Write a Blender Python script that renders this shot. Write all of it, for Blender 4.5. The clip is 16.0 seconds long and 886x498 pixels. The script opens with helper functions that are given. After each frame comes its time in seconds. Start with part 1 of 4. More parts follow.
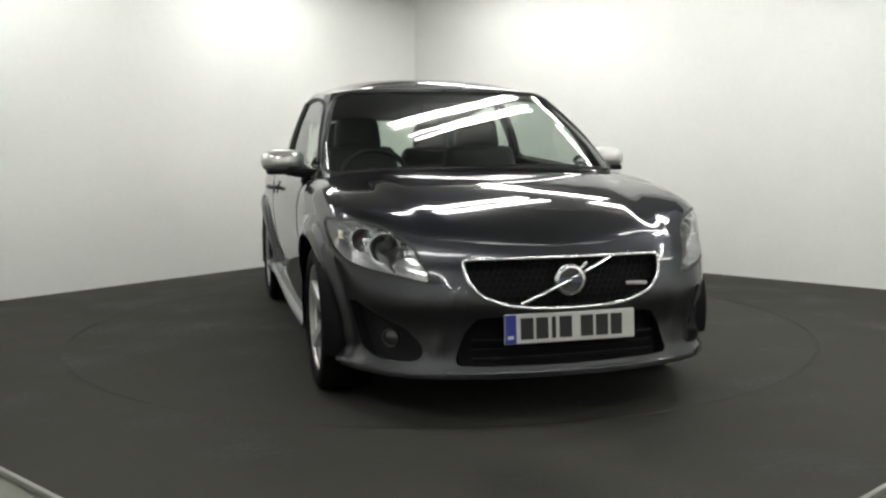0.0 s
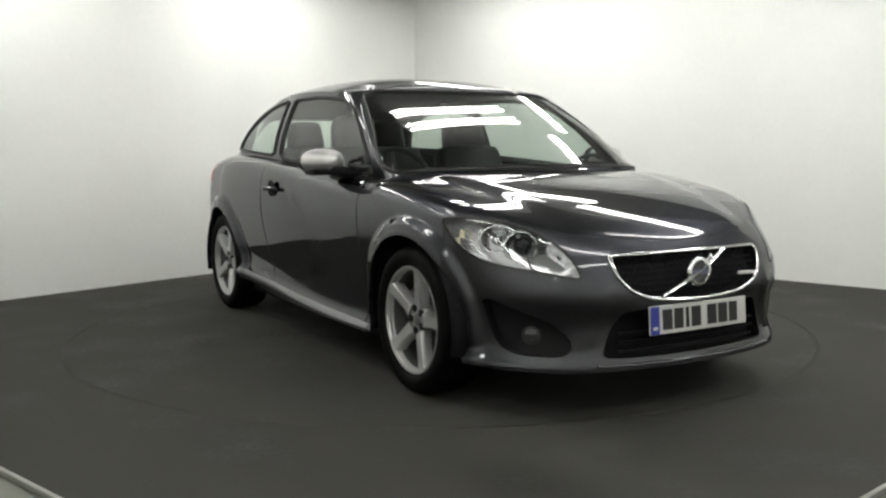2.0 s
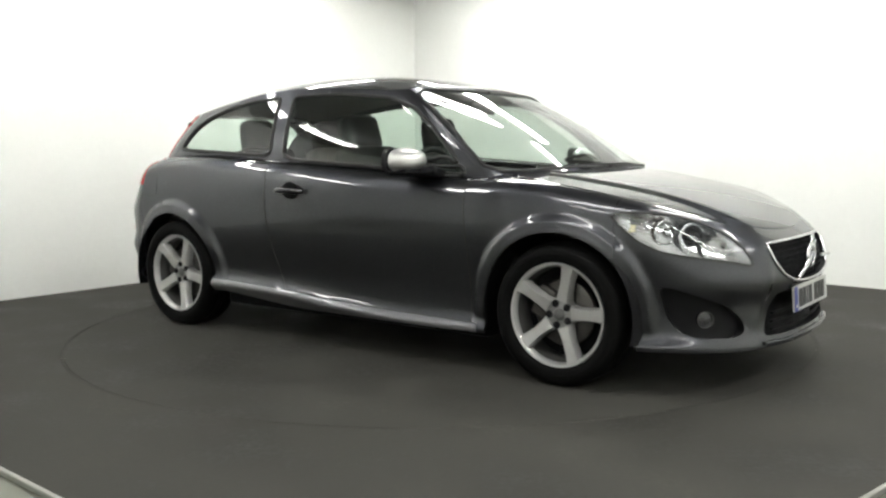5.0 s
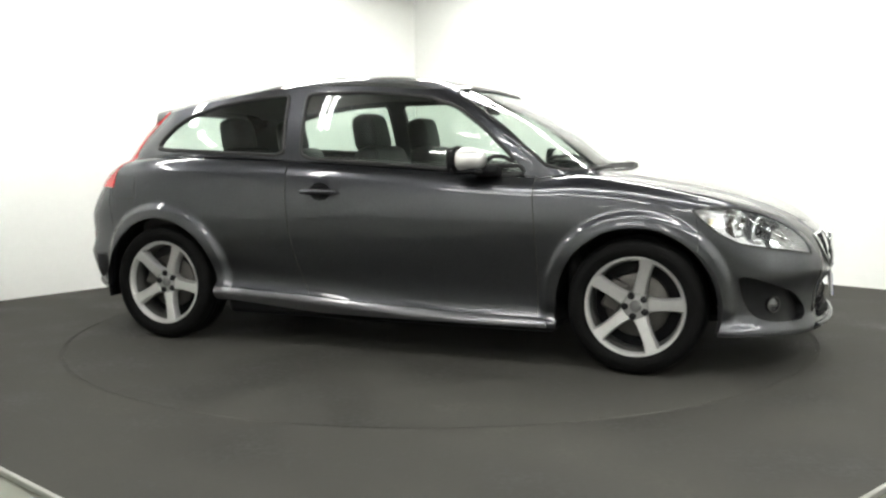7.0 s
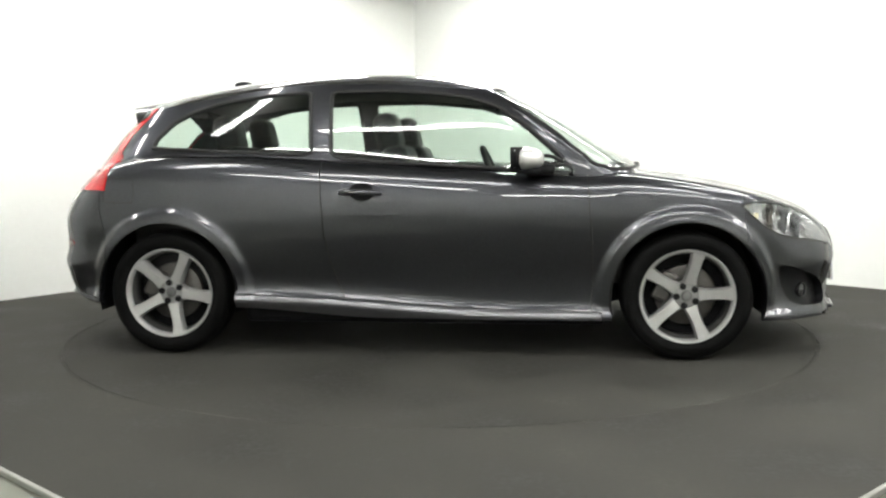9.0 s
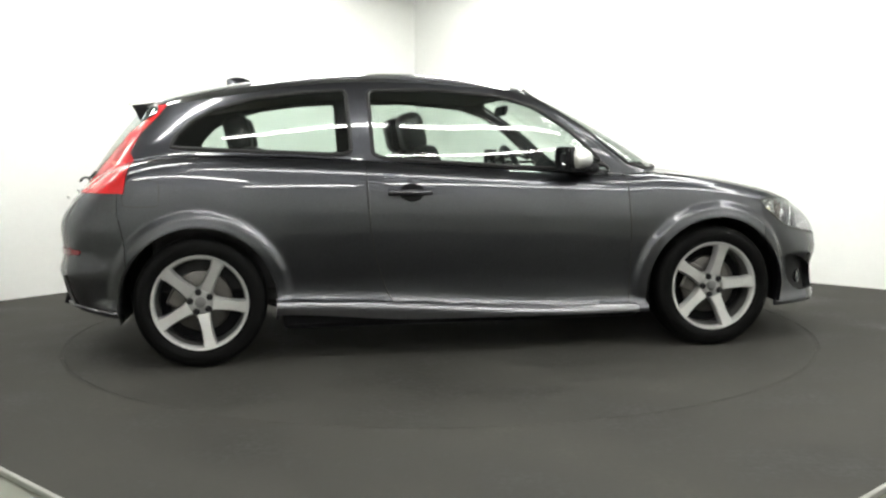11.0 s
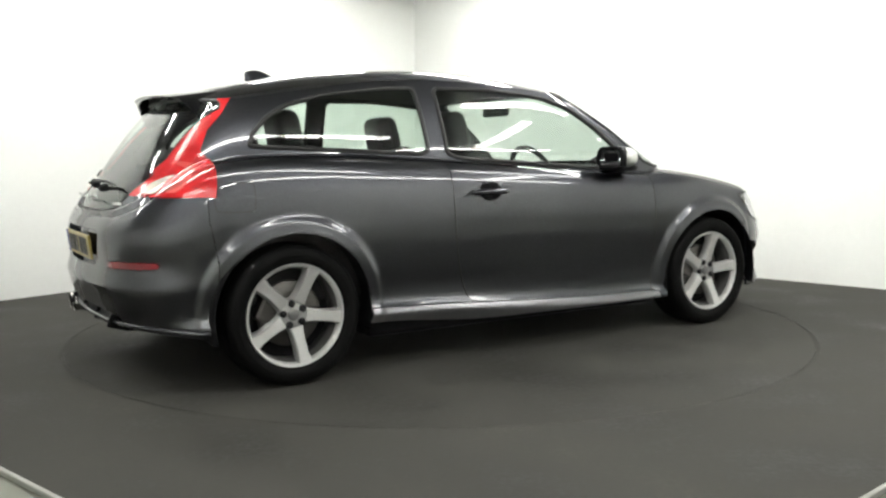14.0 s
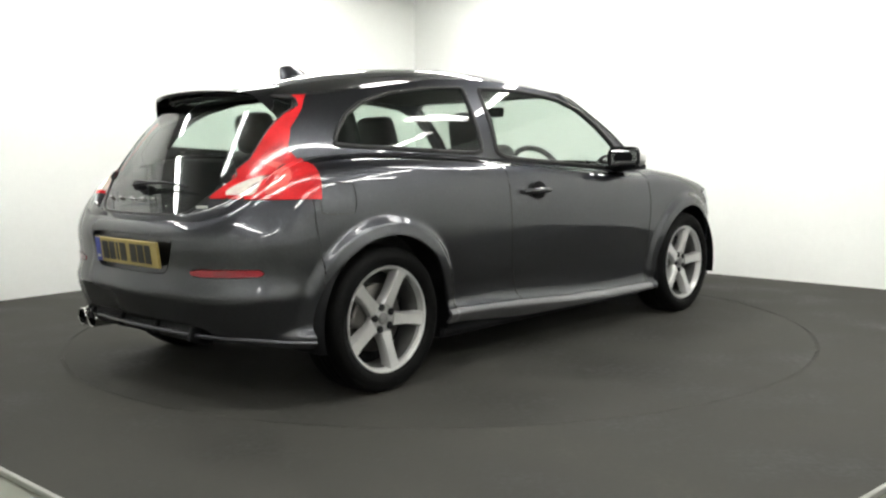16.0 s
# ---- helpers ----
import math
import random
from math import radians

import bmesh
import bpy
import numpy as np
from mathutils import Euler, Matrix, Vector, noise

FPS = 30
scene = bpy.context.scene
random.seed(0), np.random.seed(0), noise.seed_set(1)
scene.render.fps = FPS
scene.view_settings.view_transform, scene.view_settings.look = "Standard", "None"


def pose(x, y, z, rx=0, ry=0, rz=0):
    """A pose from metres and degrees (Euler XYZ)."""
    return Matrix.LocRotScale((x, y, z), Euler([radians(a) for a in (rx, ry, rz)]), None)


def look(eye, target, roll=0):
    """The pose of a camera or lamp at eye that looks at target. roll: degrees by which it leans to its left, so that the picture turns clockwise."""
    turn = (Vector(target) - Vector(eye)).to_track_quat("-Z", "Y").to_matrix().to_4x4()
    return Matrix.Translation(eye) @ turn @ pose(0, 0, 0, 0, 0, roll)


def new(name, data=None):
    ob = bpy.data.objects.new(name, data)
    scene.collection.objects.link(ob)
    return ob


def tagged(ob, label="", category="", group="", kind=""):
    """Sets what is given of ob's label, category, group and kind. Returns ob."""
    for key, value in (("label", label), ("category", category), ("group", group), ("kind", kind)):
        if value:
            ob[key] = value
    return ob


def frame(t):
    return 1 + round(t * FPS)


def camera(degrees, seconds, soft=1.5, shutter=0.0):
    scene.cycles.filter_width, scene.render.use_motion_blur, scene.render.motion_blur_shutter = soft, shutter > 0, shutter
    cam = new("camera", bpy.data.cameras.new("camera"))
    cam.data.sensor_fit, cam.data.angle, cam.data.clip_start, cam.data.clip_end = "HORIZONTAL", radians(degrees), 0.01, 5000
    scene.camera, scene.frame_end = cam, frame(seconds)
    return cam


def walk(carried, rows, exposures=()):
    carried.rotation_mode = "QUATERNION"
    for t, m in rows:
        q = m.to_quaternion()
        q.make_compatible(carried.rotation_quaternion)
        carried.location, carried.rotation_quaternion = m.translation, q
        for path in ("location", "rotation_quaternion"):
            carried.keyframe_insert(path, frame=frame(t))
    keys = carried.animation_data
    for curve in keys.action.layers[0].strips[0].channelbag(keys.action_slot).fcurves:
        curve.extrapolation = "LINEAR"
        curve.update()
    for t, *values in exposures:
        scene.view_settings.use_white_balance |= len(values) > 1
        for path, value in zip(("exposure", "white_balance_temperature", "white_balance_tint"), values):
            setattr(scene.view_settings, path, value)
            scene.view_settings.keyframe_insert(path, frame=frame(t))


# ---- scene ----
EYE = Vector((0, -5.465, 1.030))
YAW, PITCH, ROLL = radians(0.218), radians(-5.995), -0.538
AIM = EYE + 5 * Vector((math.sin(YAW) * math.cos(PITCH), math.cos(YAW) * math.cos(PITCH), math.sin(PITCH)))
cam = camera(51.83, 16.0, soft=2.4)
walk(cam, [(0, look(EYE, AIM, ROLL)), (16, look(EYE, AIM, ROLL))],
     exposures=[(0, -.40), (2, -.35), (4, -.02), (7, .58), (10, .52), (16, .36)])

# ---- light: the room has no window; the world is nearly dark; ceiling battens, some added as fill, do the work ----
world = bpy.data.worlds.new("world")
scene.world = world
world.use_nodes = True
world.node_tree.nodes["Background"].inputs[0].default_value = (.9, 1.0, .95, 1)
world.node_tree.nodes["Background"].inputs[1].default_value = 0.005
TUBE_POWER = 27.0


# ---- materials ----
def material(name, color, rough=.5, metal=0.0, coat=0.0, scale=0, vary=.15, bump=0.0, spec=.5, even=False):
    """A principled material; noise at two scales varies colour, roughness and relief."""
    m = bpy.data.materials.new(name)
    m.use_nodes = True
    nt = m.node_tree
    b = nt.nodes["Principled BSDF"]
    b.inputs["Base Color"].default_value = (*color, 1)
    b.inputs["Roughness"].default_value, b.inputs["Metallic"].default_value = rough, metal
    b.inputs["Coat Weight"].default_value, b.inputs["Coat Roughness"].default_value = coat, .03
    b.inputs["Specular IOR Level"].default_value = spec
    if scale:
        co = nt.nodes.new("ShaderNodeTexCoord")
        fine, wide = nt.nodes.new("ShaderNodeTexNoise"), nt.nodes.new("ShaderNodeTexNoise")
        fine.inputs["Scale"].default_value, wide.inputs["Scale"].default_value = scale, scale / 22
        fine.inputs["Detail"].default_value, wide.inputs["Detail"].default_value = 4, 5
        mix = nt.nodes.new("ShaderNodeMath")
        mix.operation = "ADD"
        half = nt.nodes.new("ShaderNodeMath")
        half.operation = "MULTIPLY_ADD"
        half.inputs[1].default_value, half.inputs[2].default_value = .45, 0
        for n in (fine, wide):
            nt.links.new(co.outputs["Object"], n.inputs["Vector"])
        nt.links.new(fine.outputs["Fac"], half.inputs[0])
        nt.links.new(half.outputs[0], mix.inputs[0])
        nt.links.new(wide.outputs["Fac"], mix.inputs[1])
        ramp = nt.nodes.new("ShaderNodeMapRange")
        ramp.inputs["From Min"].default_value, ramp.inputs["From Max"].default_value = .45, 1.0
        ramp.inputs["To Min"].default_value, ramp.inputs["To Max"].default_value = 1 - vary, 1 + vary
        nt.links.new(mix.outputs[0], ramp.inputs["Value"])
        tint = nt.nodes.new("ShaderNodeVectorMath")
        tint.operation = "SCALE"
        tint.inputs[0].default_value = color
        nt.links.new(ramp.outputs[0], tint.inputs["Scale"])
        nt.links.new(tint.outputs[0], b.inputs["Base Color"])
        if not even:
            rr = nt.nodes.new("ShaderNodeMath")
            rr.operation = "MULTIPLY"
            rr.inputs[1].default_value = rough
            nt.links.new(ramp.outputs[0], rr.inputs[0])
            nt.links.new(rr.outputs[0], b.inputs["Roughness"])
        if bump:
            bn = nt.nodes.new("ShaderNodeBump")
            bn.inputs["Strength"].default_value, bn.inputs["Distance"].default_value = bump, .004
            nt.links.new(fine.outputs["Fac"], bn.inputs["Height"])
            nt.links.new(bn.outputs[0], b.inputs["Normal"])
    return m


def glass_material(name, tint, gloss=.06):
    """A thin pane: tinted and clear, with the gloss of glass."""
    m = bpy.data.materials.new(name)
    m.use_nodes = True
    nt = m.node_tree
    nt.nodes.remove(nt.nodes["Principled BSDF"])
    clear, shine, face, mix = (nt.nodes.new("ShaderNode" + n) for n in ("BsdfTransparent", "BsdfGlossy", "LayerWeight", "MixShader"))
    clear.inputs["Color"].default_value = (*tint, 1)
    shine.inputs["Roughness"].default_value = .015
    face.inputs["Blend"].default_value = .5
    rise, span = nt.nodes.new("ShaderNodeMath"), nt.nodes.new("ShaderNodeMath")
    rise.operation, span.operation = "POWER", "MULTIPLY_ADD"
    rise.inputs[1].default_value = 4.5
    span.inputs[1].default_value, span.inputs[2].default_value = .9, gloss
    nt.links.new(face.outputs["Facing"], rise.inputs[0])
    nt.links.new(rise.outputs[0], span.inputs[0])
    nt.links.new(span.outputs[0], mix.inputs[0])
    nt.links.new(clear.outputs[0], mix.inputs[1])
    nt.links.new(shine.outputs[0], mix.inputs[2])
    nt.links.new(mix.outputs[0], nt.nodes["Material Output"].inputs[0])
    return m


def glowing(name, color, strength):
    m = material(name, (.8, .8, .8))
    b = m.node_tree.nodes["Principled BSDF"]
    b.inputs["Emission Color"].default_value, b.inputs["Emission Strength"].default_value = (*color, 1), strength
    return m


PAINT = material("grey metallic paint", (.055, .0565, .064), .34, .97, 1.0, 2400, .10, even=True)
PAINT.node_tree.nodes["Principled BSDF"].inputs["Coat IOR"].default_value = 1.55
PAINT.node_tree.nodes["Principled BSDF"].inputs["Specular Tint"].default_value = (.22, .22, .24, 1)
PLASTIC = material("black plastic", (.006, .006, .007), .6, 0, 0, 300, .2, .1, .12)
BAY = material("dark bumper recess", (.007, .007, .008), .5, 0, 0, 200, .2, .05, .2)
GLOSS_BLACK = material("gloss black", (.006, .006, .007), .08)
RUBBER = material("tyre rubber", (.004, .004, .004), .6, 0, 0, 160, .25, .3, .07)
SEAL = material("seal rubber", (.008, .008, .008), .55)
ALLOY = material("silver alloy", (.50, .50, .495), .32, .6, .5, 900, .05, even=True)
CHROME = material("chrome", (.75, .75, .76), .08, 1.0)
SATIN = material("satin silver", (.60, .60, .59), .33, .75, .3, 900, .04, even=True)
HUB = material("hub grey", (.34, .34, .335), .4, .6, 0, 300, .15)
CAP = material("centre cap grey", (.16, .16, .16), .4, .5, 0, 200, .15)
# Rim barrel is silver alloy, darkened here for the shade inside the wheel.
BARREL = material("shaded rim barrel", (.06, .06, .058), .5, .3, 0, 90, .3)
STEEL = material("brake steel", (.10, .095, .09), .4, .9, 0, 90, .3)
TRIM_SILVER = material("silver sill trim", (.16, .16, .17), .30, .75, .6, 900, .06, even=True)
CABIN = material("cabin trim", (.010, .010, .011), .75, 0, 0, 180, .3, .2)
LEATHER = material("black leather", (.006, .006, .007), .55, 0, 0, 120, .3, .3, .3)
HEADLINER = material("headliner", (.12, .12, .115), .9, 0, 0, 200, .1)
WINDOW = glass_material("tinted window glass", (.76, .84, .79), .085)
SCREEN = glass_material("windscreen glass", (.80, .86, .82), .085)
LENS = glass_material("clear lens", (.93, .94, .95), .05)
MIRROR = material("mirror glass", (.8, .8, .8), .01, 1.0)
REFLECTOR = material("lamp reflector", (.85, .85, .84), .14, .95)
HOUSING = material("lamp housing", (.74, .74, .74), .17, .9)
LAMP_BROWN = material("smoky bowl", (.13, .11, .095), .2, .6)
LAMP_DARK = material("lamp bezel", (.10, .10, .105), .25, .6)
AMBER = material("amber lens", (.80, .74, .46), .15, 0, .8)
TAIL_RED = material("red lens", (.52, .016, .020), .2, 0, .35, 220, .3)
RED_DARK = material("dark red reflector", (.20, .010, .016), .2, 0, .6, 160, .2)
STEEL_TIP = material("polished exhaust steel", (.32, .32, .31), .14, 1.0)
FOG_GLASS = material("fog lamp glass", (.10, .10, .105), .12, .8)
TAIL_PINK = material("pale red lens", (.68, .10, .09), .12, 0, 1.0, 160, .2)
TAIL_CLEAR = material("reversing lens", (.80, .74, .66), .2, .2, 1.0, 90, .25)
PLATE_WHITE = material("white plate", (.50, .50, .485), .35, 0, 0, 200, .05)
PLATE_YELLOW = material("yellow plate", (.27, .205, .055), .4, 0, 0, 200, .05)
PLATE_BLUE = material("plate blue", (.02, .035, .25), .35)
INK = material("plate ink", (.01, .01, .01), .5)
BADGE_BLUE = material("badge blue", (.13, .14, .22), .2, .5)
FLOOR_DARK = material("dark rubber floor", (.049, .048, .043), .8, 0, 0, 40, .42, .15, .10)
DISC_DARK = material("turntable rubber", (.049, .048, .043), .8, 0, 0, 34, .42, .15, .10)
FLOOR_OUT = material("grey-green floor", (.16, .165, .135), .6, 0, 0, 30, .1, .05)
EDGE_METAL = material("edging", (.30, .30, .275), .45, .3, 0, 60, .1)
WALL_PAINT = material("white wall", (.84, .85, .825), .7, 0, 0, 26, .035, .05)
CEILING = material("ceiling", (.26, .26, .25), .8, 0, 0, 20, .15)
TUBE = glowing("fluorescent tube", (1.0, 1.0, .96), TUBE_POWER)
BATTEN = material("batten steel", (.7, .7, .68), .5)


# ---- helpers for meshes ----
def link(name, verts, faces, mat, parent=None, label="", smooth=True):
    me = bpy.data.meshes.new(name)
    me.from_pydata([tuple(v) for v in np.asarray(verts, float)], [], [tuple(int(i) for i in f) for f in faces])
    me.validate()
    me.materials.append(mat)
    if smooth:
        me.shade_smooth()
        me.set_sharp_from_angle(angle=radians(62))
    ob = new(name, me)
    if parent:
        ob.parent = parent
    if label:
        ob["label"] = label
    return ob


def part(name, bm, mat, parent, label="", smooth=False):
    me = bpy.data.meshes.new(name)
    bm.normal_update()
    bm.to_mesh(me)
    bm.free()
    me.materials.append(mat)
    if smooth:
        me.shade_smooth()
    ob = new(name, me)
    if parent:
        ob.parent = parent
    if label:
        ob["label"] = label
    return ob


def rbox(bm, c, size, bevel=.01, rot=(0, 0, 0), taper=1.0, seg=2):
    """A rounded box; taper narrows its top in y."""
    m = Matrix.Translation(c) @ Euler([radians(a) for a in rot]).to_matrix().to_4x4()
    made = bmesh.ops.create_cube(bm, size=1)["verts"]
    for v in made:
        v.co = Vector((v.co.x * size[0], v.co.y * size[1] * (taper if v.co.z > 0 else 1), v.co.z * size[2]))
    if bevel:
        es = {e for v in made for e in v.link_edges}
        out = bmesh.ops.bevel(bm, geom=list(es), offset=bevel, segments=seg, profile=.5, affect="EDGES")
        made = list({v for f in out["faces"] for v in f.verts} | {v for v in made if v.is_valid})
    bmesh.ops.transform(bm, matrix=m, verts=made)


def solid(c, size, bevel=.01, rot=(0, 0, 0), taper=1.0, seg=2):
    bm = bmesh.new()
    rbox(bm, c, size, bevel, rot, taper, seg)
    return bm


def tube(points, radius, closed=False, sides=8, flat=1.0):
    """Vertices and faces of a tube along points."""
    p = np.array(points, float)
    n = len(p)
    vs, fs = [], []
    for i in range(n):
        a, b = (p[i - 1], p[(i + 1) % n]) if closed else (p[max(i - 1, 0)], p[min(i + 1, n - 1)])
        d = (b - a) / (np.linalg.norm(b - a) + 1e-9)
        up = np.array([0, 0, 1.0]) if abs(d[2]) < .9 else np.array([1.0, 0, 0])
        s = np.cross(d, up)
        s /= np.linalg.norm(s)
        w = np.cross(s, d)
        r = radius(i / max(n - 1, 1)) if callable(radius) else radius
        for k in range(sides):
            t = 2 * math.pi * k / sides
            vs.append(p[i] + r * (math.cos(t) * s + flat * math.sin(t) * w))
    for i in range(n if closed else n - 1):
        j = (i + 1) % n
        for k in range(sides):
            l = (k + 1) % sides
            fs.append((i * sides + k, i * sides + l, j * sides + l, j * sides + k))
    if not closed:
        fs += [tuple(range(sides))[::-1], tuple(range((n - 1) * sides, n * sides))]
    return vs, fs


def lathe(profile, segs=64, axis=(0, 0, 0), closed=False):
    """A profile of (radius, y) turned about the y axis through the point axis."""
    vs, fs = [], []
    n = len(profile)
    for i in range(segs):
        t = 2 * math.pi * i / segs
        vs += [(axis[0] + r * math.cos(t), axis[1] + y, axis[2] + r * math.sin(t)) for r, y in profile]
    for i in range(segs):
        j = (i + 1) % segs
        for k in range(n if closed else n - 1):
            l = (k + 1) % n
            fs.append((i * n + k, j * n + k, j * n + l, i * n + l))
    return vs, fs


# ---- car skin: smooth outer surfaces, from a few guide curves ----
def spline(xs, ys):
    """Natural cubic spline through the knots, as a function."""
    xs, ys = np.array(xs, float), np.array(ys, float)
    if xs[0] > xs[-1]:
        xs, ys = xs[::-1], ys[::-1]
    n = len(xs)
    h = np.diff(xs)
    a, b = np.eye(n), np.zeros(n)
    for i in range(1, n - 1):
        a[i, i - 1:i + 2] = h[i - 1], 2 * (h[i - 1] + h[i]), h[i]
        b[i] = 6 * ((ys[i + 1] - ys[i]) / h[i] - (ys[i] - ys[i - 1]) / h[i - 1])
    m = np.linalg.solve(a, b)

    def f(x):
        x = np.clip(np.asarray(x, float), xs[0], xs[-1])
        i = np.clip(np.searchsorted(xs, x) - 1, 0, n - 2)
        l, r = xs[i + 1] - x, x - xs[i]
        return (m[i] * l ** 3 + m[i + 1] * r ** 3) / (6 * h[i]) + (ys[i] / h[i] - m[i] * h[i] / 6) * l + (ys[i + 1] / h[i] - m[i + 1] * h[i] / 6) * r
    return f


def curve3(points):
    """A spline through points of any dimension; u runs from 0 to 1 by chord length."""
    p = np.array(points, float)
    s = np.r_[0, np.cumsum(np.linalg.norm(np.diff(p, axis=0), axis=1))]
    s /= s[-1]
    # both ends lie on the middle plane: the curve goes on mirrored past them, so that it crosses the middle square
    flip = np.array([1, -1, 1][:p.shape[1]])
    p = np.concatenate([p[3:0:-1] * flip, p, p[-2:-5:-1] * flip])
    s = np.r_[-s[3:0:-1], s, 2 - s[-2:-5:-1]]
    fs = [spline(s, p[:, k]) for k in range(p.shape[1])]
    return lambda u: np.stack([f(u) for f in fs], -1)


def step(a, b, x):
    t = np.clip((x - a) / (b - a), 0, 1)
    return t * t * (3 - 2 * t)


# outline of the body in plan, from the nose round the near side to the tail
PLAN = curve3([(2.195, 0), (2.185, .2), (2.145, .4), (2.06, .58), (1.92, .70), (1.72, .775), (1.5, .808), (1.2, .825), (.8, .830), (.2, .832),
               (-.4, .832), (-.9, .830), (-1.3, .822), (-1.6, .80), (-1.80, .765), (-1.945, .670), (-2.04, .475), (-2.07, .22), (-2.08, 0)])
HOOD_Z = spline([2.3, 2.16, 2.08, 2.0, 1.85, 1.7, 1.38, 1.07, .8], [.48, .598, .662, .713, .780, .829, .900, .945, .965])
BELT_Z = spline([.95, .6, .0, -.6, -1.2, -1.45, -1.7, -1.9, -2.05], [.915, .935, .975, 1.012, 1.035, 1.03, .985, .88, .765])
SIDE_IN = spline([.12, .165, .195, .222, .246, .29, .39, .50, .60, .68, .76, .85, .95, 1.1], [.05, .03, .012, .010, .032, .046, .042, .026, .011, .004, .003, .008, .018, .034])
NOSE_IN = spline([.15, .19, .215, .25, .32, .40, .47, .56, .62, .66, .8], [.045, .032, .031, .040, .052, .046, .030, .041, .058, .075, .13])
TAIL_IN = spline([.2, .30, .36, .42, .47, .52, .60, .70, .76, .88, 1.0], [.10, .05, .028, .012, .004, .016, .020, .018, .035, .085, .15])
CURL_SIDE = spline([0, .008, .02, .04, .07, .11, .16, .3], [.130, .092, .058, .030, .012, .004, 0, 0])
CURL_NOSE = spline([0, .012, .03, .06, .12, .3], [.05, .040, .026, .011, 0, 0])


def hood_top(x, y):
    y = np.abs(y)
    ridge = .40 + (2.1 - x) * .19
    z = HOOD_Z(x) - .020 * (y / .7) ** 2 - .10 * np.clip(y - .62, 0, 1) ** 1.6
    return z + .010 * (1 - step(-.08, .045, y - ridge)) * step(2.2, 2.0, x)


def wall_point(u, s):
    """The body's side, from sill (s=0) to shoulder (s=1)."""
    p = PLAN(u)
    q = PLAN(np.clip(u + 1e-3, 0, 1)) - PLAN(np.clip(u - 1e-3, 0, 1))
    q /= np.linalg.norm(q, axis=-1, keepdims=True)
    n = np.stack([-q[..., 1], q[..., 0]], -1)
    n = np.where((n * p).sum(-1, keepdims=True) < 0, -n, n)
    x, y = p[..., 0], p[..., 1]
    wf, wr = step(1.62, 2.05, x), step(-1.62, -1.95, x)
    fender = step(.9, 1.3, x) * (1 - wf)
    inset0 = wf * .125 + (1 - wf) * .13 * (1 - .35 * fender)
    xt, yt = x - n[..., 0] * inset0, np.maximum(y - n[..., 1] * inset0, 0)
    t2 = step(.80, 1.05, x)
    top = hood_top(np.maximum(xt, .8), yt) * t2 + BELT_Z(x) * (1 - t2)
    bot = .198 + .05 * step(-.2, -1.0, x) + .035 * step(-1.7, -2.05, x)
    z = bot + (top - bot) * (1 - (1 - s) ** 1.25)
    h = top - z
    rock = .075 * step(.6, -.9, x)
    inset = (1 - wf - wr) * SIDE_IN(z - rock * (1 - step(.3, .5, z))) + wf * NOSE_IN(z) + wr * TAIL_IN(z)
    curl = CURL_SIDE(h) * (1 - .35 * fender)
    inset = inset + (1 - np.maximum(wf, wr * .85)) * curl + wf * CURL_NOSE(h)
    # flared arches
    for wx in (1.32, -1.32):
        r = np.hypot(x - wx, z - .32)
        inset = inset - (.024 * (1 - step(.408, .456, r)) + .006 * step(.400, .378, r)) * (1 - wr) * step(.19, .33, z)
    # a soft ridge down the bumper, from the grille's outer corner past the intake
    ridge = np.abs(y) - (.435 + (.46 - z) * .22)
    inset = inset - .008 * wf * np.exp(-(ridge / np.where(ridge > 0, .055, .030)) ** 2) * step(.26, .34, z) * (1 - step(.50, .60, z))
    xy = p - n * inset[..., None]
    return np.stack([xy[..., 0], np.where((u < 1e-6) | (u > 1 - 1e-6), 0, np.maximum(xy[..., 1], 0)), z], -1)


GLASS_BASE = curve3([(1.17, 0, .944), (1.152, .3, .940), (1.105, .54, .932), (1.050, .650, .927), (.975, .702, .922), (.84, .713, .91), (.4, .712, .935), (0, .72, .963), (-.5, .718, 1.0),
                     (-1, .70, 1.03), (-1.35, .665, 1.03), (-1.6, .625, .985), (-1.80, .56, .90), (-1.95, .42, .80), (-2.02, .2, .752), (-2.035, 0, .745)])
GLASS_TOP = curve3([(.375, 0, 1.376), (.368, .28, 1.375), (.345, .49, 1.368), (.318, .550, 1.363), (.25, .578, 1.360), (.12, .588, 1.366), (-.2, .582, 1.389), (-.45, .580, 1.396), (-.75, .570, 1.386),
                    (-1.08, .545, 1.342), (-1.30, .525, 1.31), (-1.44, .50, 1.29), (-1.53, .45, 1.285), (-1.60, .34, 1.295), (-1.63, .17, 1.308), (-1.64, 0, 1.312)])
ROOF_Z = spline([.45, .40, .12, -.2, -.55, -.9, -1.2, -1.47, -1.7], [1.362, 1.378, 1.443, 1.471, 1.473, 1.451, 1.413, 1.358, 1.30])


